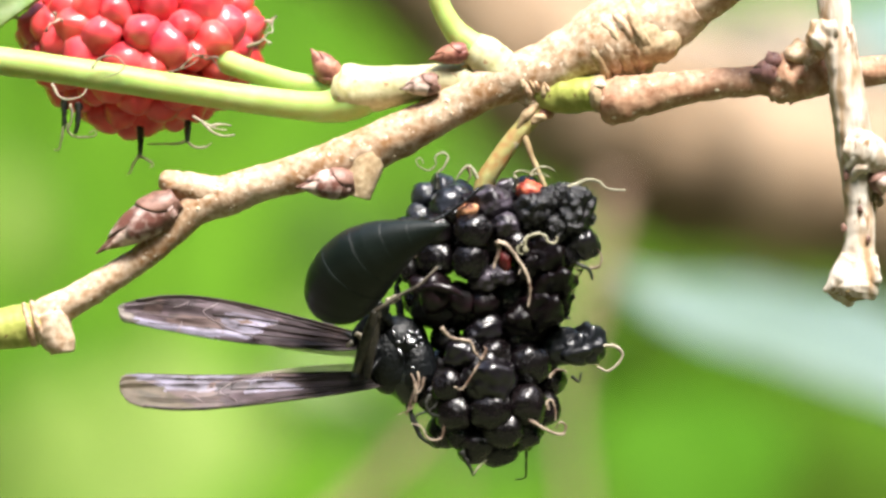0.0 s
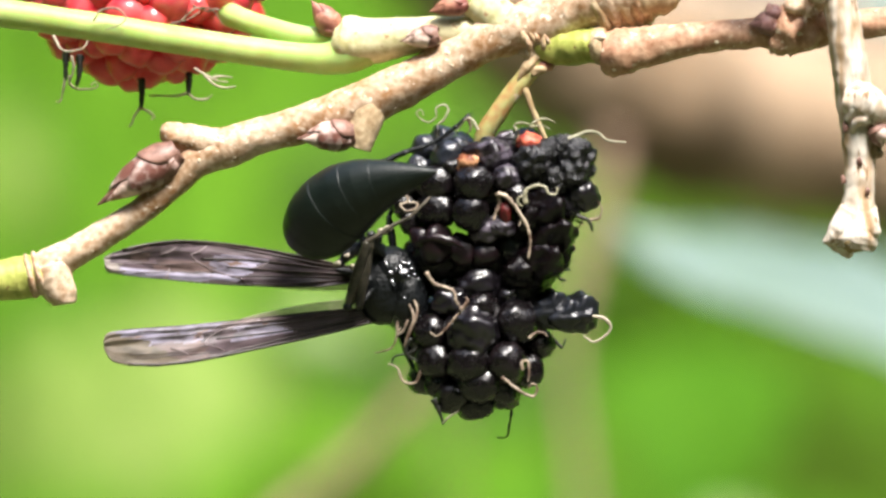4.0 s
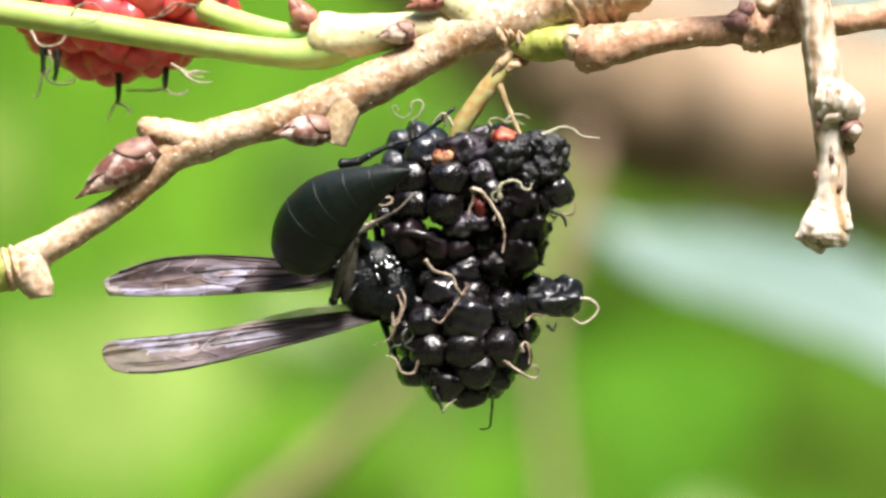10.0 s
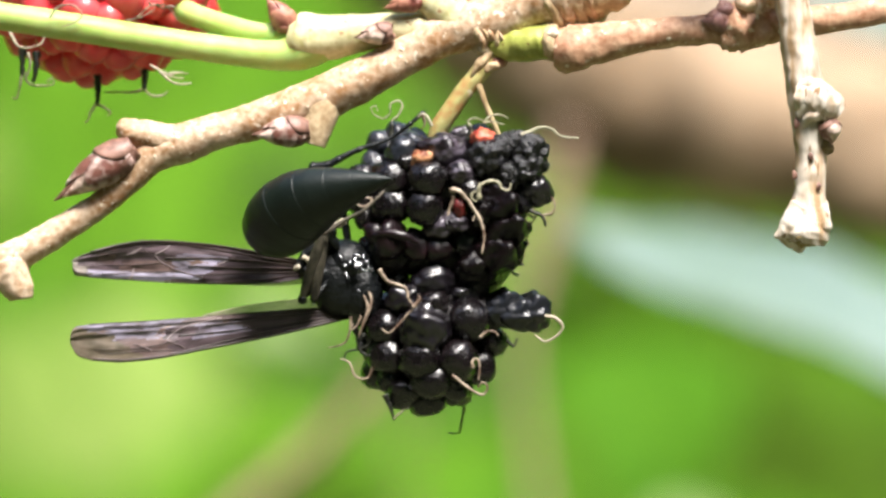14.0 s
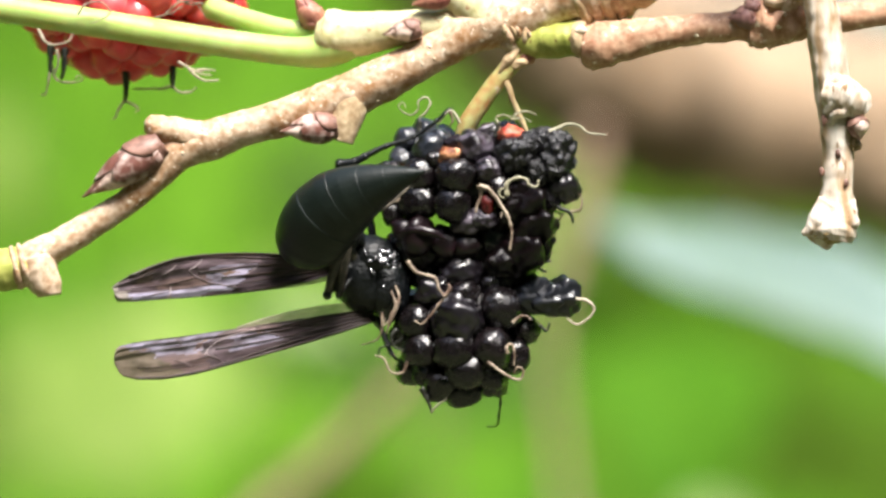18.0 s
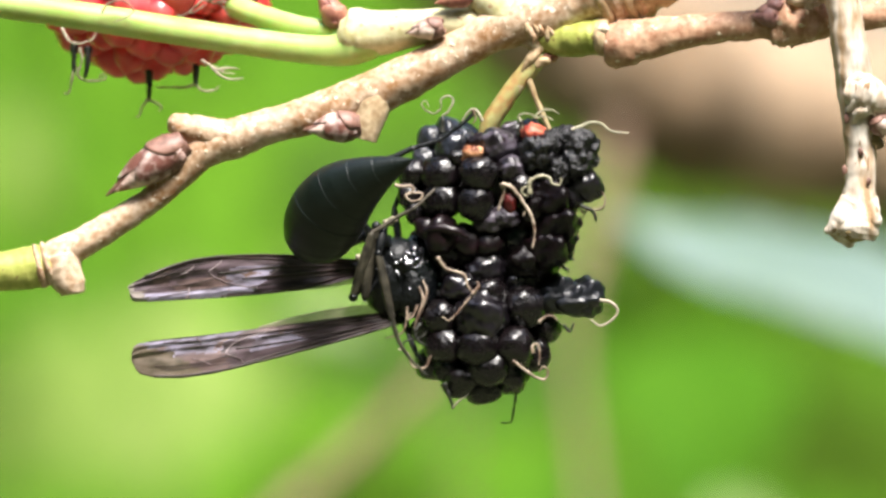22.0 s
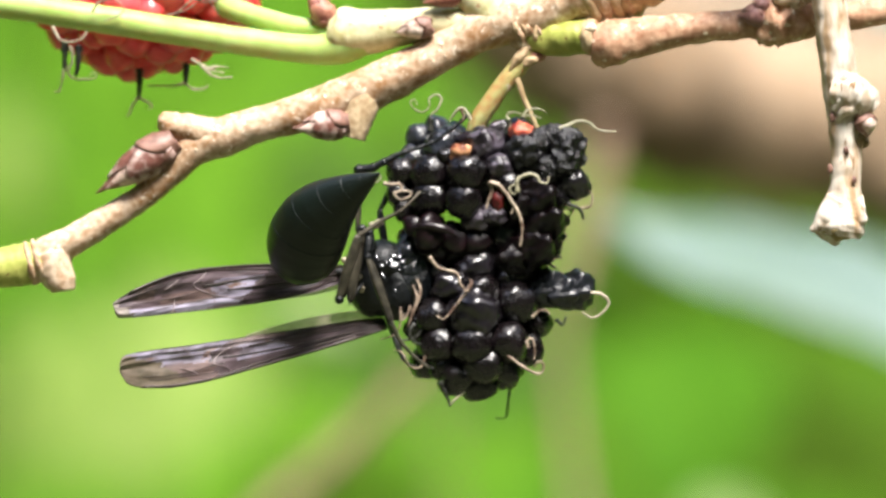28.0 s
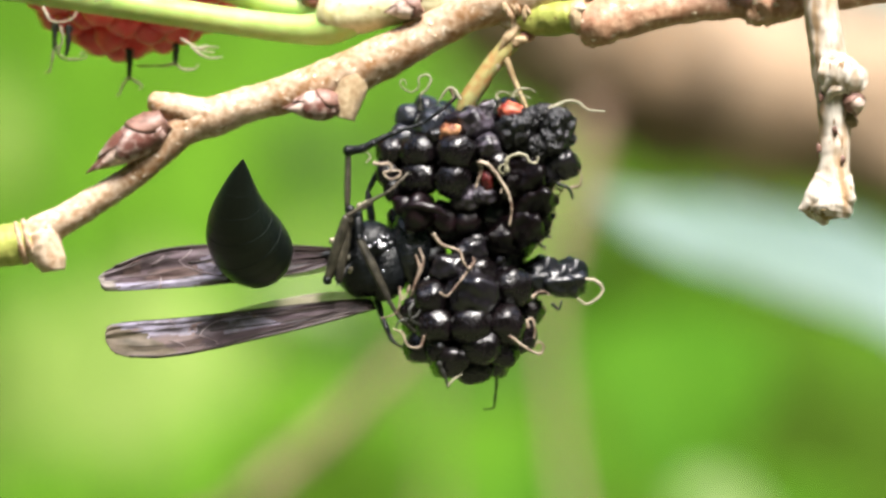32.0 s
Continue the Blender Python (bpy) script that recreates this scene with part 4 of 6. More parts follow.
for x, z, r in ((-2.60, 5.05, 1.12), (-2.80, 3.45, 1.02), (-2.35, 2.25, 0.95), (-2.75, 4.20, 0.80)):
    drupelet(BLACKS, (x, -0.9, z), (-0.6, -0.8, 0.1), r, berry)
# front drupelets of the upper half by kind: x, z, half width, half height
for kind, spots in (
        (BLACKS, ((-0.70, 4.97, 1.49, 1.17), (-2.47, 4.73, 0.85, 0.85), (-2.63, 3.60, 0.73, 0.73), (-0.62, 3.20, 1.33, 1.25), (1.96, 4.89, 1.37, 1.17), (1.76, 2.84, 1.25, 1.25), (5.11, 4.09, 0.89, 0.89), (-1.42, 1.99, 1.13, 0.73), (-2.15, 0.22, 0.81, 0.81), (0.51, 6.10, 0.73, 0.65))),
        (SKYLIT, ((-0.05, 7.99, 1.37, 0.89), (-1.42, 7.55, 0.89, 0.89), (0.27, 6.91, 1.13, 1.13), (-1.83, 6.02, 0.97, 0.89), (0.83, 7.55, 0.89, 0.73))),
        (MOTTLED, ((4.38, 5.38, 0.89, 0.81), (3.25, 7.07, 1.13, 1.05), (4.46, 7.79, 0.97, 0.81), (2.77, 1.59, 0.97, 0.81), (4.06, 1.91, 0.89, 0.69))),
        (WET, ((4.62, 0.54, 1.29, 1.09), (3.25, 0.22, 1.21, 1.09)))):
    for x, z, r, h in spots:
        p = (x, shell(UC, US, x, z) + r * 0.35, z)
        ob = drupelet(kind, p, normal(UC, US, p), r, berry)
        ob.rotation_quaternion = normal(UC, US, p).to_track_quat("Z", "Y")
        ob.scale = (r * 1.12, h * 1.12, (r + h) * 0.5)
for x, z, r, h in ((-0.61, 0.30, 1.21, 0.97), (1.16, -0.03, 1.21, 0.57), (2.69, -0.27, 0.97, 0.65), (-1.66, 0.78, 0.89, 0.57)):
    drupelet(PURPLES, (x, -1.9, z + 0.35), (-0.2, -1, 0.3), (r + h) / 2 * 1.25, berry, "wine-dark torn drupelet", tall=h * 1.2)
for x, z, r, h in ((5.91, 6.10, 1.17, 1.17), (7.12, 7.07, 0.89, 0.89), (8.17, 7.47, 0.81, 0.81), (9.14, 6.83, 1.01, 1.01), (8.81, 5.62, 1.01, 1.01), (7.69, 5.14, 0.89, 0.89), (9.94, 6.02, 0.57, 0.57), (6.64, 5.05, 0.73, 0.73)):
    drupelet(DRIED, (x, -2.6 + 0.12 * abs(x - 7.5), z), (0.3, -0.8, 0.4), r * 1.2, berry, "black shrivelled drupelet", tall=r * 1.2)
for x, z, r, h in ((9.62, 4.17, 1.09, 0.97), (8.49, 3.68, 0.97, 0.89)):
    drupelet(WET, (x, -1.9, z), (0.3, -0.8, 0.4), r * 1.1, berry, "black shrivelled drupelet", tall=h)
for x, z, r, h in ((6.80, 2.88, 1.62, 1.62), (7.36, 1.19, 1.54, 1.62), (6.76, -0.55, 1.70, 1.45), (5.75, 2.27, 1.21, 1.45), (7.85, -0.02, 0.81, 1.21), (5.35, -1.23, 1.45, 1.05)):
    drupelet(TORN, (x, -1.5, z), (0.3, -0.8, 0.2), (r + h) / 2, berry, "dark torn drupelet skin", tall=h)
part("red_drupelet", ball(bmesh.new(), (5.98, -2.30, 7.80), (0.96, 0.80, 0.70), 0.34, 1.5), orange_skin, berry, "small orange-red drupelet")
part("flesh", ball(bmesh.new(), (1.60, -3.00, 6.20), (0.62, 0.40, 0.84), 0.6, 1.6), flesh_skin, berry, "exposed orange flesh")
part("flesh", ball(bmesh.new(), (1.90, -2.50, 7.30), (0.80, 0.40, 0.60), 0.4, 1.5), purple_drupe, berry, "wine-red torn flesh")
limb("flesh", [(-1.90, -2.95, 0.95), (-0.90, -3.30, 1.15), (0.30, -3.40, 0.95), (1.30, -3.30, 0.45)], [0.18, 0.30, 0.34, 0.16], purple_drupe, berry, "wine-red torn flesh", sides=10, rings=24, rough=0.35, freq=1.2)
part("flesh", ball(bmesh.new(), (4.30, -3.05, 2.90), (0.46, 0.36, 0.72), 0.4, 1.4), red_flesh, berry, "exposed red flesh")
for i in range(20):
    u = 0.9 - 1.5 * (i + 0.5) / 20
    a = i * 2.39996
    q = Vector((math.sqrt(1 - u * u) * math.cos(a), abs(math.sqrt(1 - u * u) * math.sin(a)) * 0.9 + 0.15, u))
    p = UC + Vector((q.x * US[0] * 0.86, q.y * US[1] * 0.95, q.z * US[2] * 0.86))
    if not (p.x < 2.6 and p.z < 2.4):
        drupelet(BLACKS, p, q, 1.30, berry)
style([(-0.54, -2.40, 8.20), (-0.54, -2.40, 9.00), (-0.09, -2.40, 9.41), (0.23, -2.40, 10.13), (-0.09, -2.40, 10.49), (-0.62, -2.40, 10.21), (-0.62, -2.40, 9.65), (-1.10, -2.40, 9.24), (-1.71, -2.40, 9.49), (-1.99, -2.40, 9.93), (-1.67, -2.40, 10.13), (-1.50, -2.40, 9.73)], 0.11, style_grey, berry)
style([(3.64, -5.00, 4.31), (3.80, -5.00, 3.67), (3.56, -5.00, 2.87), (3.40, -5.00, 2.34)], 0.21, style_tan, berry)
style([(3.68, -5.20, 4.27), (4.36, -5.20, 3.95), (5.08, -5.20, 3.07), (5.73, -5.20, 1.98), (5.97, -5.20, 0.86), (5.81, -5.20, -0.34)], 0.21, style_tan, berry)
style([(5.73, -5.10, 1.98), (5.41, -5.10, 2.46), (5.17, -5.10, 1.98)], 0.16, style_tan, berry)
style([(5.65, -4.60, 3.47), (5.61, -4.60, 4.27), (5.93, -4.60, 4.63), (6.53, -4.60, 4.80), (7.02, -4.60, 4.64), (7.26, -4.60, 4.23), (7.74, -4.60, 4.19), (7.86, -4.60, 4.64)], 0.20, style_grey, berry)
style([(5.61, -4.60, 4.07), (5.17, -4.60, 3.95), (5.09, -4.60, 3.59), (5.41, -4.60, 3.35), (5.61, -4.60, 3.75)], 0.13, style_grey, berry)
style([(7.76, -3.00, 7.91), (9.17, -3.00, 8.23), (9.97, -3.00, 8.59), (10.78, -3.00, 8.43), (11.46, -3.00, 7.95), (12.67, -3.00, 7.83)], 0.19, style_grey, berry)
style([(9.53, -3.00, 7.06), (9.77, -3.00, 7.63), (9.89, -3.00, 8.11)], 0.26, style_dark, berry)
style([(8.49, -2.40, 3.36), (9.18, -2.40, 2.80), (10.11, -2.40, 2.28), (10.35, -2.40, 1.59)], 0.24, style_dark, berry)
style([(10.19, -2.40, 2.40), (10.83, -2.40, 2.56), (10.99, -2.40, 3.20), (10.75, -2.40, 3.77)], 0.14, style_tan, berry)
style([(9.18, -2.20, 2.68), (8.38, -2.20, 2.48), (8.09, -2.20, 2.23)], 0.12, style_tan, berry)
style([(8.18, -1.80, 1.59), (8.66, -1.80, 1.35), (8.99, -1.80, 0.66), (9.19, -1.80, 0.22)], 0.09, style_tan, berry)
style([(7.98, -1.80, 0.46), (8.58, -1.80, 0.70), (8.83, -1.80, 0.22), (8.34, -1.80, -0.35)], 0.10, style_tan, berry)
style([(7.37, -1.80, -1.40), (8.10, -1.80, -1.15), (8.83, -1.80, -0.99)], 0.10, style_dark, berry)
style([(8.10, -1.60, 1.59), (8.51, -1.60, 0.66), (8.18, -1.60, -0.75)], 0.12, style_dark, berry)
style([(4.95, -2.20, 7.92), (5.11, -2.20, 8.52), (4.87, -2.20, 9.01), (5.35, -2.20, 9.25), (5.95, -2.20, 9.09)], 0.14, style_grey, berry)
style([(5.95, -2.20, 8.93), (6.48, -2.20, 9.41), (7.16, -2.20, 9.49), (7.77, -2.20, 9.21)], 0.11, style_grey, berry)
style([(5.95, -2.20, 8.93), (6.76, -2.20, 9.01), (7.37, -2.20, 8.77)], 0.10, style_grey, berry)
style([(2.32, -3.60, 8.66), (1.96, -3.60, 9.31), (1.64, -3.60, 9.51), (1.23, -3.60, 9.23), (0.75, -3.60, 8.50)], 0.16, style_grey, berry)
style([(1.64, -3.70, 9.51), (1.80, -3.70, 8.82), (1.56, -3.70, 8.42)], 0.15, style_tan, berry)
style([(-3.91, -3.40, 4.16), (-3.43, -3.40, 4.08), (-2.71, -3.40, 4.08), (-2.63, -3.40, 3.68), (-3.11, -3.40, 3.43), (-2.71, -3.40, 3.03), (-2.06, -3.40, 3.19), (-1.98, -3.40, 3.60), (-2.71, -3.40, 3.59)], 0.17, style_tan, berry)
style([(-4.40, -3.40, 4.16), (-4.08, -3.40, 4.64), (-4.52, -3.40, 5.04)], 0.09, style_grey, berry)
style([(-0.54, -2.40, 7.90), (-0.52, -2.40, 8.60), (-0.55, -2.40, 9.05)], 0.26, style_dark, berry)
style([(4.80, -2.10, 7.70), (5.05, -2.20, 8.40), (5.15, -2.20, 8.80)], 0.26, style_dark, berry)
style([(5.70, -2.00, 8.20), (5.85, -2.10, 8.90)], 0.20, style_dark, berry)
for k in range(22):
    p = Vector((8.85 - 0.05 * k + random.uniform(-0.25, 0.15), random.uniform(-2.0, 0.4), 3.2 - 0.23 * k))
    q = p + Vector((random.uniform(0.3, 0.9), -0.1, random.uniform(-0.7, 0.6)))
    style([tuple(p - Vector((0.8, 0, 0))), tuple(p), tuple(q), tuple(q + Vector((random.uniform(-0.3, 0.5), 0, random.uniform(-0.3, 0.8))))], random.uniform(0.07, 0.13), (style_tan, style_dark, style_dark)[k % 3], berry)

# its lower half hangs by the torn core and turns
LC, LS = Vector((1.95, 0.20, -6.20)), (4.10, 3.80, 4.90)
lobe_at = Vector((2.64, 0.00, -1.16))
lobe_part = part("lower_half", ball(bmesh.new(), LC, (3.50, 3.20, 4.30), 0.10, 0.5), juice, berry, "hanging lower half of black drupelets", at=lobe_at)
for k, (x, z, r, h) in enumerate(((2.43, -2.19, 1.62, 0.97), (-0.32, -2.03, 1.09, 0.97), (-1.12, -5.22, 1.21, 1.29), (1.67, -5.22, 1.74, 1.62), (4.82, -4.90, 1.58, 1.49), (6.37, -6.49, 1.21, 1.05), (-1.04, -7.21, 1.29, 1.29), (1.35, -7.45, 1.45, 1.29), (3.98, -7.61, 1.45, 1.45), (5.50, -8.32, 1.13, 1.29), (2.07, -9.04, 1.45, 1.21), (0.08, -9.68, 1.45, 1.29), (-1.83, -8.56, 1.17, 1.13), (3.74, -9.44, 1.21, 1.05), (1.67, -10.45, 1.30, 0.98), (-2.07, -6.01, 0.97, 1.05), (2.43, -3.62, 1.05, 0.81), (0.24, -3.31, 1.21, 0.97), (-0.88, -8.80, 0.97, 0.97), (4.62, -3.15, 1.21, 0.89))):
    p = (x, shell(LC, LS, x, z) + r * 0.35, z)
    ob = drupelet(WET if k in (0, 3, 17, 19) else BLACKS, p, normal(LC, LS, p), r * 1.10, lobe_part)
    ob.rotation_quaternion = normal(LC, LS, p).to_track_quat("Z", "Y")
    ob.scale = (r * 1.10, h * 1.10, (r + h) * 0.48)
for x, y, z, sx, sz, lean in ((7.30, -1.20, -4.10, 1.50, 1.28, 4), (9.30, -1.25, -4.40, 1.45, 1.30, 10), (8.35, -1.50, -4.55, 1.40, 1.10, 8)):
    ob = drupelet(SHRUNK, (x, y, z), (0, -1, 0), 1.0, lobe_part, "wet shrivelled drupelet")
    ob.rotation_quaternion = Euler((0, radians(lean), 0)).to_quaternion()
    ob.scale = (sx, 1.15, sz)
limb("torn_core", [(5.40, -0.60, -4.60), (7.20, -0.90, -4.40), (9.20, -1.00, -4.40)], [1.50, 1.10, 0.60], juice, lobe_part, sides=16, rings=20, rough=0.25, freq=0.8)
for i in range(22):
    u = 0.9 - 1.8 * (i + 0.5) / 22
    a = i * 2.39996
    q = Vector((math.sqrt(1 - u * u) * math.cos(a), abs(math.sqrt(1 - u * u) * math.sin(a)) * 0.95 + 0.1, u))
    drupelet(BLACKS, LC + Vector((q.x * LS[0] * 0.82, q.y * LS[1] * 0.95, q.z * LS[2] * 0.82)), q, 1.30, lobe_part)
style([(-1.35, -4.90, -0.95), (-0.75, -4.90, -1.82), (0.44, -4.90, -2.30), (0.63, -4.90, -3.05), (0.95, -4.90, -3.69), (0.44, -4.90, -4.32), (-0.32, -4.90, -5.12), (-0.79, -4.90, -5.47), (-1.27, -4.90, -5.16)], 0.17, style_tan, lobe_part)
style([(0.95, -5.00, -3.69), (1.43, -5.00, -3.21), (1.35, -5.00, -2.82)], 0.20, style_tan, lobe_part)
style([(10.12, -2.20, -4.70), (10.92, -2.20, -4.86), (11.44, -2.20, -5.42), (11.16, -2.20, -6.02), (10.20, -2.20, -6.50), (9.48, -2.20, -6.02)], 0.16, style_pale, lobe_part)
style([(3.57, -4.60, -8.57), (4.41, -4.60, -9.29), (5.20, -4.60, -9.88), (5.79, -4.60, -10.00), (6.03, -4.60, -9.45), (5.68, -4.60, -9.13), (5.36, -4.60, -9.52)], 0.15, style_tan, lobe_part)
style([(5.04, -4.60, -8.14), (5.04, -4.60, -7.62), (5.40, -4.60, -7.54), (5.52, -4.60, -8.22), (5.40, -4.60, -9.01)], 0.17, style_tan, lobe_part)
style([(3.98, 1.60, -9.90), (4.26, 2.80, -11.19), (4.06, 2.80, -12.31), (3.82, 2.80, -13.07), (3.11, 2.80, -13.07)], 0.13, style_dark, lobe_part)
style([(4.06, 2.00, -10.32), (4.34, 2.60, -10.79), (4.86, 2.70, -10.83)], 0.20, style_dark, lobe_part)
style([(-3.47, -2.40, -4.34), (-3.66, -2.40, -5.62), (-4.10, -2.40, -6.25), (-5.14, -2.40, -6.49)], 0.12, style_tan, lobe_part)
style([(-1.87, -2.40, -5.74), (-2.63, -2.40, -6.57), (-3.82, -2.40, -6.81), (-4.06, -2.40, -7.45)], 0.13, style_dark, lobe_part)
style([(-2.03, -2.40, -7.93), (-2.47, -2.40, -8.72), (-3.31, -2.40, -8.56), (-3.66, -2.40, -7.61), (-4.30, -2.40, -7.29)], 0.13, style_tan, lobe_part)
style([(-1.27, -2.40, -9.92), (-0.88, -2.40, -10.79), (-0.64, -2.40, -11.75)], 0.26, style_dark, lobe_part)
style([(-0.72, -2.40, -11.67), (-0.16, -2.40, -11.19), (0.48, -2.40, -10.87)], 0.12, style_grey, lobe_part)
style([(5.64, -4.20, -6.00), (6.12, -4.20, -5.60), (6.67, -4.20, -5.64), (6.91, -4.20, -5.92)], 0.15, style_tan, lobe_part)
style([(7.49, -2.60, -6.33), (7.96, -2.60, -6.77), (8.24, -2.60, -6.17)], 0.16, style_dark, lobe_part)
style([(-2.60, -2.30, -5.60), (-3.00, -2.50, -6.10), (-2.90, -2.50, -6.80), (-2.20, -2.40, -7.20)], 0.20, style_dark, lobe_part)
style([(-2.75, -2.20, -4.30), (-3.10, -2.40, -5.00), (-3.60, -2.50, -5.30), (-3.30, -2.50, -4.80)], 0.11, style_tan, lobe_part)

# ---- the wasp ----
W0 = Vector((-4.63, -0.80, -1.96))
wasp = thing("wasp", W0, "black wasp with smoky wings feeding on the black mulberry", "wasp")
bm = bmesh.new()
ball(bm, W0 + Vector((-0.1, 0, -0.1)), (2.00, 1.92, 2.72), 0.06, 0.9)
thorax = part("thorax", bm, chitin, wasp, "glossy black thorax")
PLATES = ((0.7, -0.1, 1.0, 1.92, 1.84, 1.68), (-0.9, 0.1, 0.2, 1.28, 1.60, 2.00), (0.5, 0.1, -1.0, 1.76, 1.76, 1.84), (1.7, -0.1, -0.9, 1.60, 1.66, 2.30), (1.2, -0.5, 1.1, 1.30, 1.20, 1.10))
for dx, dy, dz, sx, sy, sz in PLATES:
    part("plate", ball(bmesh.new(), W0 + Vector((dx, dy, dz)), (sx, sy, sz), 0.06, 0.9), chitin, thorax)
waist = limb("waist", [tuple(W0 + Vector((-0.9, 0, 0.3))), tuple(W0 + Vector((-2.0, 0, 0.45))), tuple(W0 + Vector((-3.6, 0, 0.35))), tuple(W0 + Vector((-5.2, 0, 0.3)))], [0.62, 0.30, 0.22, 0.36], chitin, wasp, "narrow waist", at=W0 + Vector((-0.9, 0, 0.3)), sides=14, rings=24)
head_at = W0 + Vector((1.5, -0.6, 1.0))
head = part("head", ball(bmesh.new(), head_at + Vector((0.25, 0.1, -1.7)), (1.66, 1.76, 3.00), 0.10, 0.9), wet_chitin, wasp, "black head pressed into the fruit", at=head_at)
for dx, dy, dz in ((0.1, -1.2, -0.3), (1.0, -0.9, -1.2)):
    part("eye", ball(bmesh.new(), head_at + Vector((dx, dy, dz)), (0.56, 0.44, 0.90)), eye_skin, head, "dark compound eye")
glint = (SUN + Vector((0, -1, 0))).normalized().to_track_quat("Z", "Y").to_matrix().to_4x4()
rng = random.Random(17)
LUMPS = PLATES + ((-0.1, 0.0, -0.1, 2.00, 1.92, 2.72), (1.75, -0.5, -0.7, 1.66, 1.76, 3.00), (1.6, -1.8, 0.7, 0.56, 0.44, 0.90), (2.5, -1.5, -0.2, 0.56, 0.44, 0.90))
# flat facets added where glints sit, turned to mirror the sun at the camera
for dx, dz, w, h in ((1.55, 0.88, 0.42, 0.24), (1.30, 1.20, 0.16, 0.30), (1.48, 1.52, 0.34, 0.12), (1.92, 1.46, 0.13, 0.22), (2.10, 1.10, 0.20, 0.12), (0.72, 0.14, 0.14, 0.34), (0.62, 0.84, 0.20, 0.14), (1.60, -0.98, 0.16, 0.15), (2.30, 0.66, 0.12, 0.12), (1.00, 1.05, 0.10, 0.22), (1.90, 0.52, 0.16, 0.09), (0.30, 1.40, 0.12, 0.26)):
    fronts = [sy * math.sqrt(1 - ((dx - cx) / sx) ** 2 - ((dz - cz) / sz) ** 2) - cy for cx, cy, cz, sx, sy, sz in LUMPS if ((dx - cx) / sx) ** 2 + ((dz - cz) / sz) ** 2 < 1]
    tilt = Euler((rng.uniform(-0.05, 0.05), rng.uniform(-0.05, 0.05), rng.uniform(-0.4, 0.4))).to_matrix().to_4x4()
    part("wet_fold", ball(bmesh.new(), W0 + Vector((dx, -max(fronts) - 0.06, dz)), (w * 0.95, h * 1.2, 0.08), 0.16, 2.2, glint @ tilt, 3), wet_skin, thorax, "wet facet tilted to mirror the sun")
for s in (0, 1):
    h = head_at + Vector((0.70 - 0.25 * s, -1.5 - 0.1 * s, -1.9 - 0.5 * s))
    limb("antenna", [tuple(h), tuple(h + Vector((0.30, -0.2, -0.95))), tuple(h + Vector((-0.10, -0.3, -2.2))), tuple(h + Vector((-0.55 + 0.2 * s, -0.2, -3.3 + 0.3 * s)))], [0.08, 0.10, 0.105, 0.07], style_tan, head, "pale tan antenna", sides=9, rings=24, rough=0.2, freq=1.6)

# abdomen: turns on the waist; six overlapping rings along +x
AL = 12.72
PROF = [(0, 0.05), (0.012, 1.0), (0.04, 1.78), (0.10, 2.36), (0.20, 2.70), (0.33, 2.78), (0.46, 2.62), (0.58, 2.24), (0.70, 1.70), (0.82, 1.12), (0.92, 0.58), (1, 0.04)]


def abdomen_ring(name, s0, s1, grow, parent, at, label=""):
    """One ring of the arched abdomen from s0 to s1 of its length, its hind edge a little flared over the next."""
    pts, rad = [], []
    for k in range(13):
        s = s0 + (s1 - s0) * (k / 12 if s0 else (k / 12) ** 1.7)
        r = float(np.interp(s, [a for a, _ in PROF], [b for _, b in PROF]))
        pts.append(tuple(at + Vector((0.3 + s * (AL - 0.3), 0, 1.75 * math.sin(math.pi * min(1.0, s ** 0.85)) - 0.25 * s * s))))
        rad.append(r * (1 + grow + (0.0007 * max(0, k - 9) if s1 < 1 else 0)))
    bm = tube(bmesh.new(), pts, rad, sides=40, rings=48, rough=0.006, freq=0.9)
    for v in bm.verts:
        v.co.y = at.y + (v.co.y - at.y) * 0.84
    return part(name, bm, abdomen_skin, parent, label, at=at)


ab_at = W0 + Vector((-4.0, -0.5, 0.3))
abdomen = abdomen_ring("abdomen", 0.0, 0.36, 0.0, wasp, ab_at, "satin dark green-black abdomen")
for s0, s1, gr in ((0.26, 0.52, -0.004), (0.45, 0.67, -0.008), (0.60, 0.80, -0.012), (0.74, 0.90, -0.016), (0.84, 1.0, -0.02)):
    abdomen_ring("segment", s0, s1, gr, abdomen, ab_at)


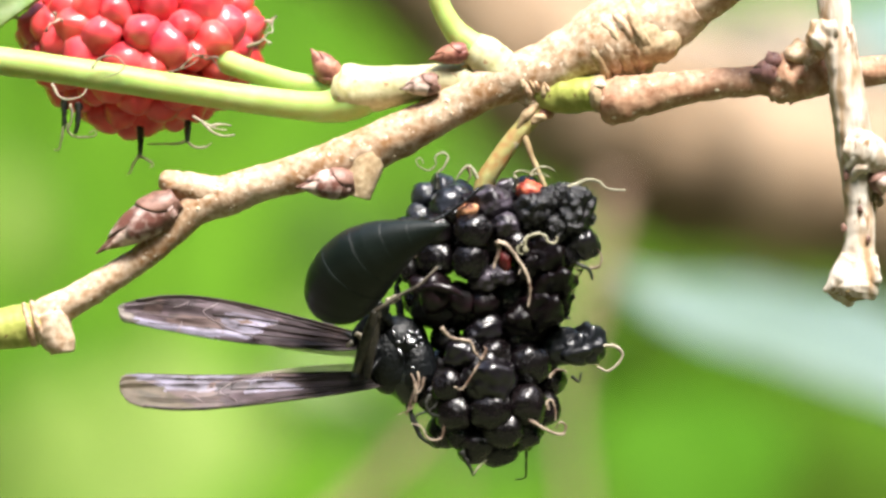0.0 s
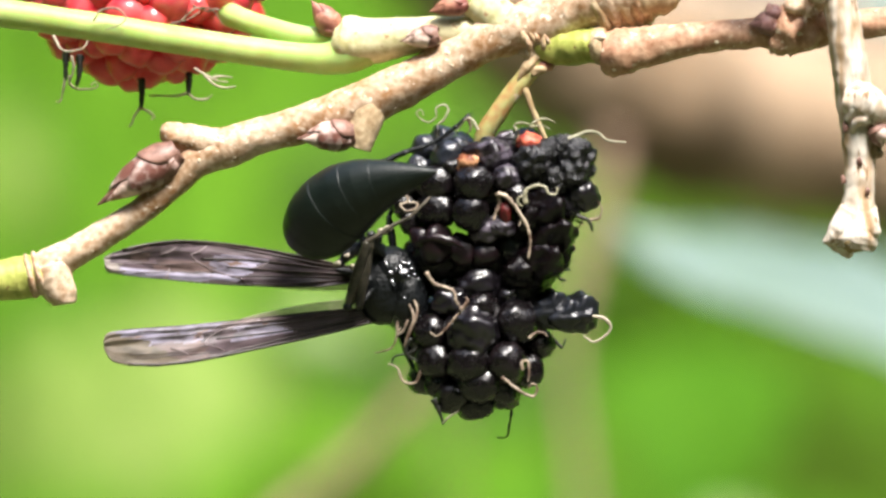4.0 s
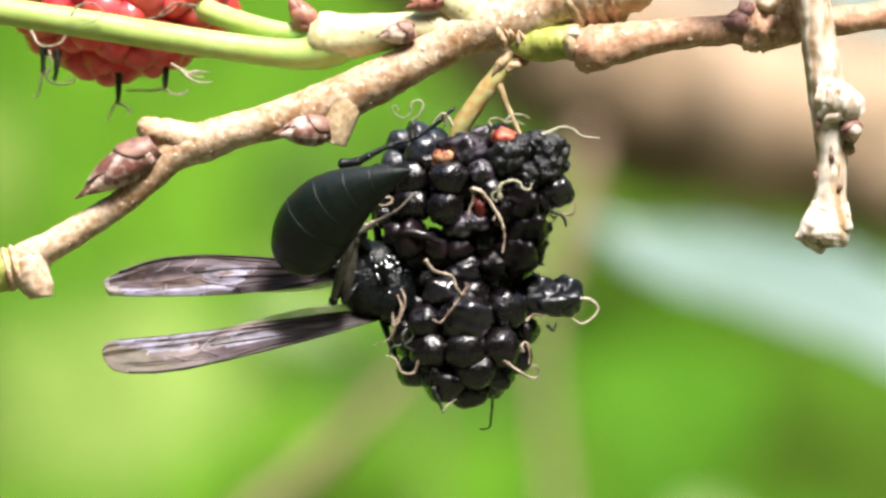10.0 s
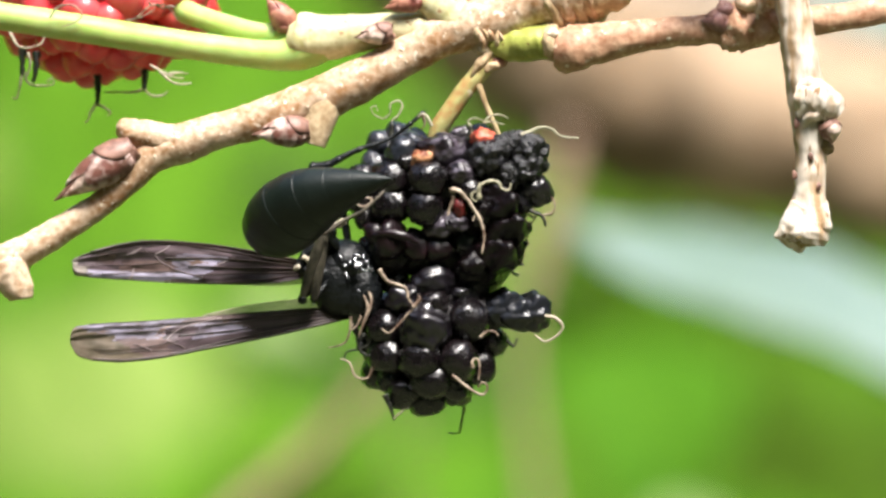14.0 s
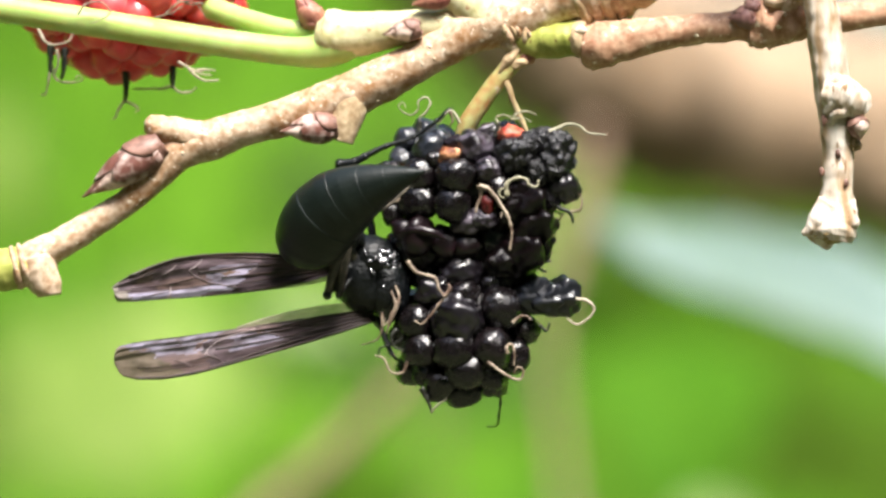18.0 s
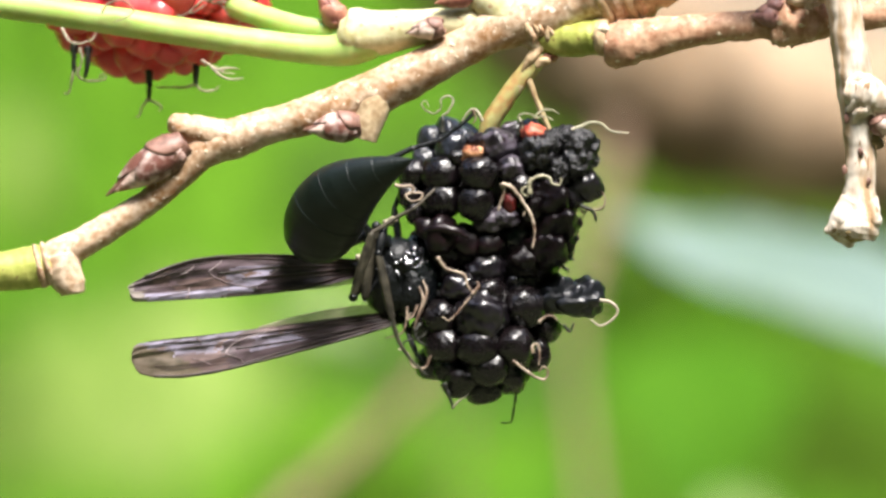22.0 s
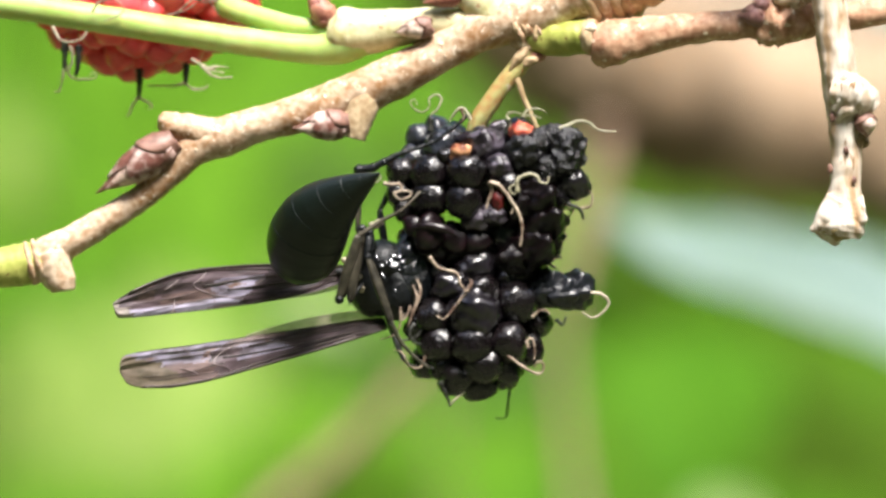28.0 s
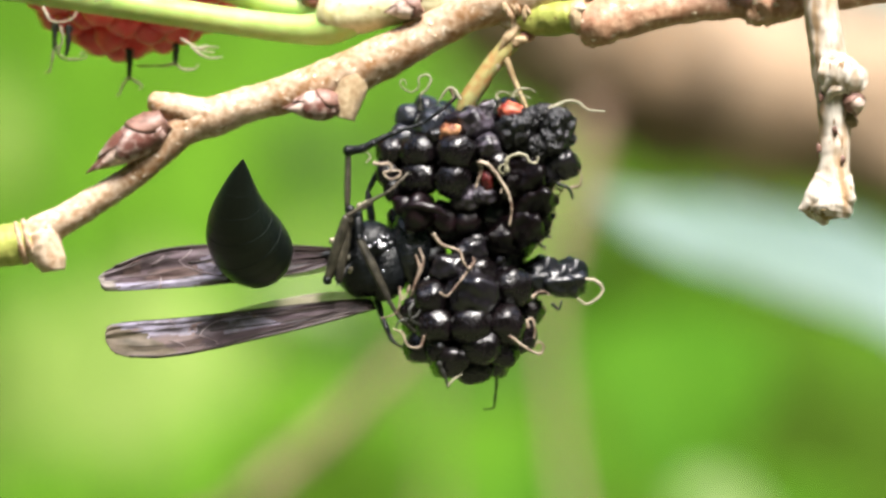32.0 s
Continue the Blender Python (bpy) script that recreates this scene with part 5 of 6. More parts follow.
def make_wing(name, at, length, flip, front, back):
    """A long smoky wing along +x, pleated lengthwise, with a dark front edge, brown cells, lilac cells that paint its
    sheen, veins and a clear tip; flip sets the side of the front edge.
    """
    at = Vector(at)
    us = [0, 0.15, 0.3, 0.45, 0.6, 0.72, 0.84, 0.93, 0.975, 0.99, 1.0]
    low = flip < 0

    def place(u, s):
        w = float(np.interp(u, us, front if s < 0 else back))
        y = (0.05 * math.sin(4.6 * s + 2.2 * u) + 0.03 * math.sin(11.0 * s - 4 * u)) * (0.4 + u) * min(1, max(w, 0.1))
        y += 0.08 * math.sin(9 * u + 2 * s) + 0.09 * noise.noise(Vector((u * 6, s * 2.6, flip * 3.1))) + 0.05 * noise.noise(Vector((u * 16, s * 8, flip)))
        fold = 0.60 if low else 0.52
        y += 0.07 * math.tanh(22 * (u - fold + 0.10 * s)) - 0.07 * math.tanh(26 * (u - 0.84 - 0.06 * s))
        return at + Vector((u * length, y, flip * s * w))

    def cell(u, s):
        u += 0.035 * noise.noise(Vector((u * 40, s * 7, flip)))
        if u < 0.40 + 0.10 * s - (0.10 if low and s > 0.5 else 0):
            return 4
        if low:
            if u > 0.985 - 0.125 * (1 - s):
                return 1
            if u > 0.66 - 0.10 * s and s > -0.25 + 0.12 * math.sin(26 * u) or 0.36 < u < 0.56 and -0.5 < s < 0.25:
                return 3
            if 0.66 < u and s < -0.2 or s > 0.6 and 0.30 < u < 0.6:
                return 2
        else:
            if u > 0.93 and s > 0.25 or u > 0.975:
                return 1
            if 0.58 < u < 0.80 and -0.15 < s < 0.45 or 0.82 < u < 0.9 and s < 0.1:
                return 2
            if 0.30 < u < 0.60 + 0.1 * s and -0.5 < s < 0.8 or 0.6 < u < 0.93 and s > 0.5:
                return 3
        return 0
    bm = bmesh.new()
    nu, nv = 96, 28
    grid = [[(math.sin(math.pi / 2 * i / nu) ** 0.95, -1 + 2 * j / nv) for j in range(nv + 1)] for i in range(nu + 1)]
    made = [[bm.verts.new(place(*g)) for g in row] for row in grid]
    for i in range(nu):
        for k in range(nv):
            f = bm.faces.new((made[i][k], made[i + 1][k], made[i + 1][k + 1], made[i][k + 1]))
            f.material_index = cell((grid[i][k][0] + grid[i + 1][k][0]) / 2, grid[i][k][1] + 1 / nv)
    bmesh.ops.recalc_face_normals(bm, faces=bm.faces)
    bmesh.ops.solidify(bm, geom=bm.faces[:], thickness=0.03)
    wing = part(name, bm, [wing_skin, wing_tip_dark if low else wing_tip_skin, wing_brown, wing_sheen, wing_root], wasp, "smoky brown-violet wing with a pale tip", at=at)
    # long veins, then the cross veins and the looped one that closes the outer cells
    for s0, s1, u0, u1, r in ((-0.97, -0.97, 0.0, 0.93, 0.10), (-0.74, -0.86, 0.02, 0.66, 0.07), (-0.45, -0.30, 0.02, 0.62, 0.06), (-0.1, 0.05, 0.02, 0.52, 0.055), (0.22, 0.50, 0.03, 0.50, 0.05), (0.55, 0.9, 0.05, 0.42, 0.04), (-0.5, -0.52, 0.62, 0.92, 0.03), (-0.75, -0.62, 0.64, 0.90, 0.03), (-0.1, 0.2, 0.60, 0.92, 0.03), (0.35, 0.70, 0.56, 0.88, 0.03), (0.97, 0.97, 0.05, 0.93, 0.03)):
        limb("vein", [tuple(place(u0 + (u1 - u0) * k / 9, s0 + (s1 - s0) * k / 9 + 0.04 * math.sin(5 * k / 9 + 9 * s0)) + Vector((0, -0.02, 0))) for k in range(10)], r, vein_skin, wing, sides=6, rings=36)
    for u0, u1, s0, s1 in ((0.60, 0.66, -0.82, -0.40), (0.66, 0.60, -0.40, 0.05), (0.60, 0.46, 0.05, 0.62), (0.46, 0.44, 0.62, 0.92), (0.74, 0.76, 0.25, 0.95), (0.36, 0.42, -0.35, 0.0), (0.72, 0.78, -0.7, -0.38)):
        limb("vein", [tuple(place(u0 + (u1 - u0) * (k / 6) ** 1.5, s0 + (s1 - s0) * k / 6) + Vector((0, -0.02, 0))) for k in range(7)], 0.045, vein_pale if s0 < 0.5 else vein_skin, wing, sides=6, rings=18)
    bm = bmesh.new()
    wide = 0.55 if flip > 0 else 0.52
    grid = [[bm.verts.new(at + Vector((length * (0.02 + 0.50 * i / 24), 0.30 + 0.08 * math.sin(3 * j + i * 0.3), flip * (0.3 + (0.4 + wide * math.sin(math.pi * min(1, 0.15 + 0.83 * i / 24)) ** 0.8) * j / 7)))) for j in range(8)] for i in range(25)]
    for a, b in zip(grid, grid[1:]):
        for k in range(7):
            bm.faces.new((a[k], b[k], b[k + 1], a[k + 1]))
    bmesh.ops.solidify(bm, geom=bm.faces[:], thickness=0.02)
    part("hind_wing", bm, wing_pale, wing, "pale see-through hind wing", at=at)
    return wing


WING_A = W0 + Vector((-1.72, 0.35, 0.48))
WING_B = W0 + Vector((0.88, -0.10, -2.20))
wing_a = make_wing("wing", WING_A, 18.79, 1, [0.48, 0.88, 1.28, 1.60, 1.76, 1.68, 1.26, 0.72, 0.36, 0.22, 0.06], [0.50, 1.00, 1.22, 1.28, 1.26, 1.20, 1.12, 1.06, 1.02, 0.92, 0.60])
wing_b = make_wing("wing", WING_B, 21.12, -1, [0.48, 0.86, 1.20, 1.52, 1.84, 2.00, 1.94, 1.62, 1.26, 0.94, 0.32], [0.32, 0.48, 0.58, 0.64, 0.70, 0.78, 0.88, 0.94, 0.90, 0.74, 0.36])


def leg(hip, knee, ankle, toes, thick, mats, label="", taper=0.45):
    """A jointed leg: thigh, shin and foot, with knobs at the joints and spurs at the ankle."""
    def bone(a, b, r):
        a, b = Vector(a), Vector(b)
        mid = (a + b) / 2 + Vector((0, -0.05, 0))
        return [tuple(a), tuple(a.lerp(b, 0.2)), tuple(mid), tuple(a.lerp(b, 0.85)), tuple(b)], [r * 0.6, r * 0.9, r, r * 0.85, r * 0.65]
    pts, rad = bone(hip, knee, thick[0])
    a = limb("leg", pts, rad, mats[0], wasp, label, at=hip, sides=14, rings=20, flat=0.8, rough=0.05, freq=2.0)
    pts, rad = bone(knee, ankle, thick[1])
    limb("shin", pts, rad, mats[1], a, sides=14, rings=24, flat=0.75, rough=0.06, freq=2.0)
    part("knee", ball(bmesh.new(), knee, (thick[1] * 0.75,) * 3, 0.1, 1.5, None, 2), mats[0], a)
    limb("foot", toes, [thick[2] * (1.0 - taper * min(1.0, 1.6 * k / (len(toes) - 1))) for k in range(len(toes))], mats[2], a, sides=10, rings=40, rough=0.10, freq=2.0)
    for k, p in enumerate(toes[:-1]):
        part("toe_joint", ball(bmesh.new(), p, (thick[2] * (1.12 - taper * min(1.0, 1.6 * k / (len(toes) - 1))),) * 3, 0.1, 2.0, None, 2), mats[2], a)
    for k in range(3):
        p = Vector(ankle)
        style([tuple(p), tuple(p + Vector((0.16 * k - 0.16, -0.18, -0.40)))], 0.045, style_dark, a, name="spine")
    end = Vector(toes[-1])
    for s in (-1, 1):
        style([tuple(end), tuple(end + Vector((0.18, -0.08, 0.12 * s))), tuple(end + Vector((0.30, -0.02, -0.05)))], 0.05, style_dark, a, name="claw")
    return a


legs = [
    leg((-5.10, -2.00, -0.20), (-6.21, -3.12, 1.47), (-6.13, -3.04, 5.69), [(-6.13, -3.04, 5.69), (-5.10, -3.30, 5.85), (-4.35, -3.40, 6.25), (-2.90, -3.45, 6.95), (-0.95, -3.50, 7.60), (0.70, -3.60, 8.75), (1.62, -3.50, 9.60)], (0.34, 0.28, 0.36), [chitin, leg_skin, chitin], "raised front leg gripping the fruit", 0.60),
    leg((-4.78, -2.00, -0.84), (-7.04, -3.20, -3.54), (-5.64, -3.84, 0.99), [(-5.64, -3.84, 0.99), (-3.89, -4.08, 2.11), (-2.70, -4.24, 2.74), (-1.83, -4.24, 3.53), (-1.27, -4.08, 4.09)], (0.30, 0.46, 0.17), [chitin, leg_skin, leg_pale], "folded olive-grey leg"),
    leg((-4.46, -2.40, 0.04), (-5.41, -3.12, 1.47), (-6.24, -3.36, -3.62), [(-6.24, -3.36, -3.62), (-5.34, -2.56, -2.35), (-4.46, -2.40, -1.16), (-3.75, -2.24, -0.36)], (0.36, 0.46, 0.18), [chitin, leg_skin, chitin], "folded olive-grey leg"),
]
legs += [
    leg((-4.77, -3.36, 1.43), (-5.25, -3.84, -0.44), (-4.29, -3.92, -5.13), [(-4.29, -3.92, -5.13), (-3.82, -3.68, -6.64), (-3.18, -3.52, -7.67), (-2.55, -3.44, -8.39), (-2.07, -3.36, -8.87)], (0.36, 0.38, 0.18), [chitin, leg_skin, leg_skin], "hind leg stretched down the fruit"),
    leg((-3.76, -0.40, 0.04), (-4.16, -0.56, 2.76), (-3.12, -0.56, 4.92), [(-3.12, -0.56, 4.92), (-2.56, -0.80, 5.39), (-2.00, -0.96, 5.79)], (0.32, 0.24, 0.17), [chitin, chitin, chitin], "black leg behind"),
    leg((-3.76, 0.00, -3.96), (-3.20, -0.64, -6.03), (-2.56, -0.96, -7.63), [(-2.56, -0.96, -7.63), (-2.24, -1.20, -8.02), (-1.76, -1.36, -8.34)], (0.32, 0.24, 0.17), [chitin, chitin, chitin], "black leg behind"),
]

thigh = limb("leg", [(-4.60, -1.70, 0.40), (-5.60, -2.10, 0.95), (-6.80, -2.20, 0.80), (-7.90, -2.20, 0.20)], [0.46, 0.50, 0.42, 0.26], chitin, wasp, "black thigh folded under the abdomen", at=(-4.60, -1.70, 0.40), sides=14, rings=26, rough=0.10, freq=1.2)
# knobs on legs[4] are pale to stand for a shiny joint's highlight
for leg_ob, p, r in ((thigh, (-7.86, -2.45, 0.32), 0.24), (thigh, (-7.16, -2.60, 0.72), 0.20), (legs[4], (-4.55, -1.60, 1.70), 0.34), (legs[4], (-4.28, -1.75, 1.95), 0.26), (legs[2], (-6.60, -2.60, -0.75), 0.30), (legs[2], (-6.25, -2.70, -0.55), 0.24)):
    part("joint", ball(bmesh.new(), p, (r * 1.2, r, r * 0.8), 0.5, 2.0, None, 3), style_pale, leg_ob, "pale leg joint, partly painted shine")


# ---- what moves ----
def at_mm(x, y, z):
    return Matrix.Translation(plan((x, y, z)))


def offset(x, y, z, turn):
    return Matrix.Translation(Vector((x, y, z)) * 0.001) @ Matrix.Rotation(radians(turn), 4, "Y")


def swing(x, y, z, up, out, roll=0):
    """Turned `up` degrees in the plane of the twig, `out` degrees away from the camera, rolled on its own axis."""
    return Matrix.Translation(Vector((x, y, z)) * 0.001) @ Matrix.Rotation(radians(-up), 4, "Y") @ Matrix.Rotation(radians(out), 4, "Z") @ Matrix.Rotation(radians(roll), 4, "X")


def lobe(dx, dz, yaw, pitch, roll):
    return (Matrix.Translation((lobe_at - AT[berry.name] + Vector((dx, 0, dz))) * 0.001) @ Matrix.Rotation(radians(roll), 4, "Y")
            @ Matrix.Rotation(radians(pitch), 4, "X") @ Matrix.Rotation(radians(yaw), 4, "Z"))


def motions():
    walk(lobe_part, [
    (0, lobe(0.12, 0.15, 9.9, 3.6, -11.1)),
    (0.5, lobe(0.51, 0.07, 21.4, 0.2, -7.3)),
    (1, lobe(0.73, 0.23, 25.1, 0.6, -7.9)),
    (1.5, lobe(0.62, 0.06, 20.9, 0.0, -5.0)),
    (2, lobe(0.30, 0.04, 11.2, 2.9, -5.2)),
    (2.5, lobe(0.10, 0.04, 7.2, 2.0, -4.8)),
    (3, lobe(0.14, 0.02, 6.5, 1.7, -3.0)),
    (3.5, lobe(-0.04, 0.01, 2.3, 1.1, -3.0)),
    (5.5, lobe(-0.05, -0.07, -0.4, 1.5, -1.0)),
    (6, lobe(0.00, -0.00, 0.0, 0.0, 0.0)),
    (6.5, lobe(0.01, 0.03, 2.0, 1.3, -1.5)),
    (7, lobe(0.03, 0.10, 3.0, 0.6, -2.6)),
    (7.5, lobe(0.04, -0.01, 3.4, 1.5, -0.6)),
    (8, lobe(0.09, -0.01, 3.1, 1.2, -0.9)),
    (8.5, lobe(0.13, 0.01, 4.2, 1.4, -1.0)),
    (9, lobe(0.15, 0.00, 5.0, 1.2, -1.2)),
    (9.5, lobe(0.36, 0.12, 10.9, 0.1, -1.8)),
    (10, lobe(0.50, 0.29, 13.5, -2.0, -6.4)),
    (10.5, lobe(0.45, -0.10, 14.3, -2.2, -1.6)),
    (11, lobe(0.11, 0.09, 5.2, 1.0, -3.9)),
    (11.5, lobe(0.42, 0.08, 8.8, 0.4, 0.2)),
    (12, lobe(0.65, 0.10, 15.1, -0.7, 0.3)),
    (12.5, lobe(0.71, 0.11, 16.6, -0.6, -0.2)),
    (13, lobe(0.22, -0.09, 7.1, 2.4, -0.9)),
    (13.5, lobe(-0.00, -0.06, 1.8, 1.7, -4.2)),
    (14, lobe(-0.00, -0.17, -0.9, 2.0, -1.7)),
    (14.5, lobe(-0.04, -0.00, -0.7, 0.9, -2.7)),
    (16.5, lobe(-0.00, 0.17, 2.2, -1.8, -5.1)),
    (17, lobe(-0.02, 0.18, -2.1, -2.1, -4.4)),
    (17.5, lobe(-0.02, 0.17, -1.2, -1.8, -4.9)),
    (18, lobe(-0.01, 0.14, -0.1, -1.4, -5.5)),
    (18.5, lobe(-0.02, 0.11, -2.5, -1.2, -4.8)),
    (19, lobe(-0.02, 0.03, -3.4, -0.3, -4.2)),
    (19.5, lobe(-0.01, 0.06, -2.1, -0.6, -2.8)),
    (20, lobe(-0.01, 0.12, -2.2, -1.2, -2.9)),
    (20.5, lobe(-0.01, 0.15, -0.7, -1.6, -3.7)),
    (21, lobe(-0.01, 0.16, 0.2, -1.9, -4.4)),
    (21.5, lobe(-0.00, 0.16, 1.2, -1.7, -3.7)),
    (22, lobe(0.05, 0.26, 4.6, 0.2, -3.3)),
    (22.5, lobe(0.13, 0.23, 5.1, 0.3, -3.8)),
    (23, lobe(0.14, 0.25, 5.9, -0.1, -3.7)),
    (23.5, lobe(0.22, 0.25, 11.4, -3.4, -5.2)),
    (24, lobe(0.28, 0.04, 12.2, -3.2, -8.3)),
    (24.5, lobe(-0.03, 0.36, 4.0, -4.9, -8.7)),
    (25, lobe(0.15, 0.26, 4.5, -0.1, -8.0)),
    (25.5, lobe(0.03, 0.34, 2.8, -0.1, -7.8)),
    (27.5, lobe(0.09, 0.24, 5.8, 0.9, -5.7)),
    (28, lobe(0.15, 0.28, 6.4, 0.4, -5.8)),
    (28.5, lobe(0.23, 0.25, 7.0, 0.9, -4.6)),
    (29, lobe(0.15, 0.14, 9.9, -1.9, -4.8)),
    (29.5, lobe(0.21, 0.19, 10.1, -1.6, -4.7)),
    (30, lobe(0.20, 0.13, 9.3, -1.9, -4.8)),
    (30.5, lobe(0.26, 0.21, 10.2, -2.4, -5.4)),
    (31, lobe(0.30, 0.12, 11.3, -4.5, -8.7)),
    (31.5, lobe(0.36, 0.06, 14.1, -5.5, -8.6)),
    (32, lobe(0.45, -0.23, 14.3, -5.7, -5.4)),
    ])
    walk(wasp, [
    (0, at_mm(-3.84, -0.80, -3.56)),
    (0.5, at_mm(-3.28, -0.80, -3.08)),
    (1, at_mm(-3.04, -0.80, -2.76)),
    (1.5, at_mm(-3.28, -0.80, -2.84)),
    (2, at_mm(-4.04, -0.80, -2.96)),
    (3, at_mm(-4.32, -0.80, -2.44)),
    (6, at_mm(-4.64, -0.80, -1.96)),
    (8, at_mm(-4.56, -0.80, -2.00)),
    (9, at_mm(-4.32, -0.80, -2.04)),
    (10, at_mm(-3.68, -0.80, -2.12)),
    (11, at_mm(-4.24, -0.80, -2.16)),
    (12, at_mm(-3.52, -0.80, -1.96)),
    (13, at_mm(-3.92, -0.80, -2.20)),
    (14, at_mm(-4.44, -0.80, -1.96)),
    (17, at_mm(-4.64, -0.80, -1.88)),
    (20, at_mm(-4.64, -0.80, -1.96)),
    (22, at_mm(-4.44, -0.80, -2.16)),
    (23, at_mm(-4.48, -0.80, -2.32)),
    (24, at_mm(-4.80, -0.80, -2.64)),
    (25, at_mm(-4.64, -0.80, -2.44)),
    (28, at_mm(-4.64, -0.80, -2.52)),
    (30, at_mm(-4.64, -0.80, -2.52)),
    (32, at_mm(-4.76, -0.80, -2.60)),
    ])
    walk(head, [
    (0, offset(1.06, 0.00, 1.00, 0.0)),
    (0.5, offset(1.46, 0.00, 1.18, 0.0)),
    (1, offset(1.80, 0.00, 1.07, 0.0)),
    (1.5, offset(1.69, 0.00, 1.03, 0.0)),
    (2, offset(1.41, 0.00, 1.08, 0.0)),
    (3, offset(1.45, 0.00, 0.95, 0.0)),
    (6, offset(1.52, 0.00, 1.04, 0.0)),
    (7, offset(1.67, 0.00, 1.00, 0.0)),
    (8, offset(1.70, 0.00, 1.00, 0.0)),
    (9, offset(1.56, 0.00, 1.02, 0.0)),
    (9.5, offset(1.69, 0.00, 1.30, 0.0)),
    (10, offset(1.66, 0.00, 1.24, 0.0)),
    (11, offset(1.40, 0.00, 1.14, 0.0)),
    (12, offset(1.69, 0.00, 1.75, 0.0)),
    (12.5, offset(2.08, 0.00, 1.93, 0.0)),
    (13, offset(1.32, 0.00, 1.50, 0.0)),
    (14, offset(1.47, 0.00, 1.12, 0.0)),
    (14.5, offset(1.58, 0.00, 1.08, 0.0)),
    (16.5, offset(1.79, 0.00, 1.07, 0.0)),
    (17, offset(1.61, 0.00, 1.10, 0.0)),
    (18, offset(1.66, 0.00, 1.06, 0.0)),
    (19, offset(1.58, 0.00, 0.93, 0.0)),
    (20, offset(1.60, 0.00, 1.11, 0.0)),
    (21, offset(1.69, 0.00, 1.26, 0.0)),
    (22, offset(1.79, 0.00, 1.56, 0.0)),
    (23, offset(1.98, 0.00, 1.68, 0.0)),
    (24, offset(2.74, 0.00, 1.94, 0.0)),
    (25, offset(2.17, 0.00, 1.65, 0.0)),
    (25.5, offset(2.07, 0.00, 1.68, 0.0)),
    (27.5, offset(2.24, 0.00, 1.80, 0.0)),
    (28, offset(2.39, 0.00, 1.82, 0.0)),
    (29, offset(2.58, 0.00, 1.87, 0.0)),
    (30, offset(2.65, 0.00, 2.05, 0.0)),
    (31, offset(2.93, 0.00, 2.32, 0.0)),
    (32, offset(3.44, 0.00, 2.61, 0.0)),
    ])
    walk(abdomen, [
    (0, swing(-4.11, -3.20, 2.33, 39.9, -34.1, 19)),
    (1, swing(-5.93, -3.20, 1.34, 44.8, -22.3, 12)),
    (2, swing(-5.15, -3.20, 2.23, 42.9, -33.5, 14)),
    (3, swing(-5.50, -3.20, 1.90, 34.4, -28.8, 14)),
    (6, swing(-5.07, -3.20, 2.53, 28.9, -35.0, 28)),
    (7, swing(-5.03, -3.20, 1.89, 31.4, -27.3, 7)),
    (8, swing(-5.56, -3.20, 1.78, 33.0, -29.1, 21)),
    (9, swing(-5.64, -3.20, 1.33, 34.9, -29.9, 19)),
    (10, swing(-4.89, -3.20, 0.37, 43.6, -32.4, 12)),
    (11, swing(-4.58, -3.20, 1.18, 39.2, -37.3, 21)),
    (12, swing(-5.59, -3.20, -0.46, 54.5, -48.1, 14)),
    (13, swing(-5.40, -3.20, 0.54, 41.1, -41.3, 23)),
    (14, swing(-4.92, -3.20, 2.08, 29.5, -37.9, 37)),
    (17, swing(-4.50, -3.20, 0.48, 35.3, -25.3, 14)),
    (18, swing(-4.39, -3.20, 0.46, 38.0, -29.6, 15)),
    (19, swing(-5.09, -3.20, 0.78, 33.8, -23.3, 15)),
    (20, swing(-4.96, -3.20, 1.53, 30.3, -33.1, 12)),
    (21, swing(-4.73, -3.20, 1.26, 40.0, -42.4, 13)),
    (22, swing(-5.15, -3.20, 1.08, 46.3, -39.1, 14)),
    (23, swing(-4.95, -3.20, 0.83, 56.3, -48.2, 14)),
    (24, swing(-4.19, -3.20, -0.84, 68.7, -56.5, 13)),
    (24.5, swing(-4.30, -3.20, -0.64, 63.1, -46.0, 14)),
    (25, swing(-4.56, -3.20, -0.48, 56.6, -43.3, 14)),
    (28, swing(-4.88, -3.20, -0.15, 55.4, -43.6, 14)),
    (29, swing(-4.64, -3.20, 0.07, 57.1, -44.5, 14)),
    (29.5, swing(-4.74, -3.20, -0.33, 61.2, -44.0, 13)),
    (30, swing(-4.93, -3.20, -0.41, 64.7, -47.1, 13)),
    (30.3, swing(-4.79, -3.20, -0.74, 79.0, -51.2, 14)),
    (30.6, swing(-5.39, -3.20, -0.53, 85.4, -54.1, 30)),
    (31, swing(-5.13, -3.20, -0.99, 95.6, -53.8, 19)),
    (31.5, swing(-5.20, -3.20, -1.22, 125.9, -53.8, -0)),
    (32, swing(-5.67, -3.20, -0.64, 110.0, -51.2, 12)),
    ])
    # the waist follows the abdomen's base
    def aim(x, z):
        return swing(-0.9, 0.0, 0.3, math.degrees(math.atan2(z - 0.3, x + 0.9)) - 180, 0)
    walk(waist, [(0, aim(-4.4, 1.9)), (3, aim(-5.4, 1.6)), (8, aim(-5.5, 1.5)), (13, aim(-5.3, 0.6)), (18, aim(-4.5, 0.5)), (23, aim(-5.2, 1.0)), (28, aim(-5.0, 0.2)), (30, aim(-5.3, 0.0)), (31, aim(-5.2, -0.6)), (32, aim(-5.6, -0.3))])
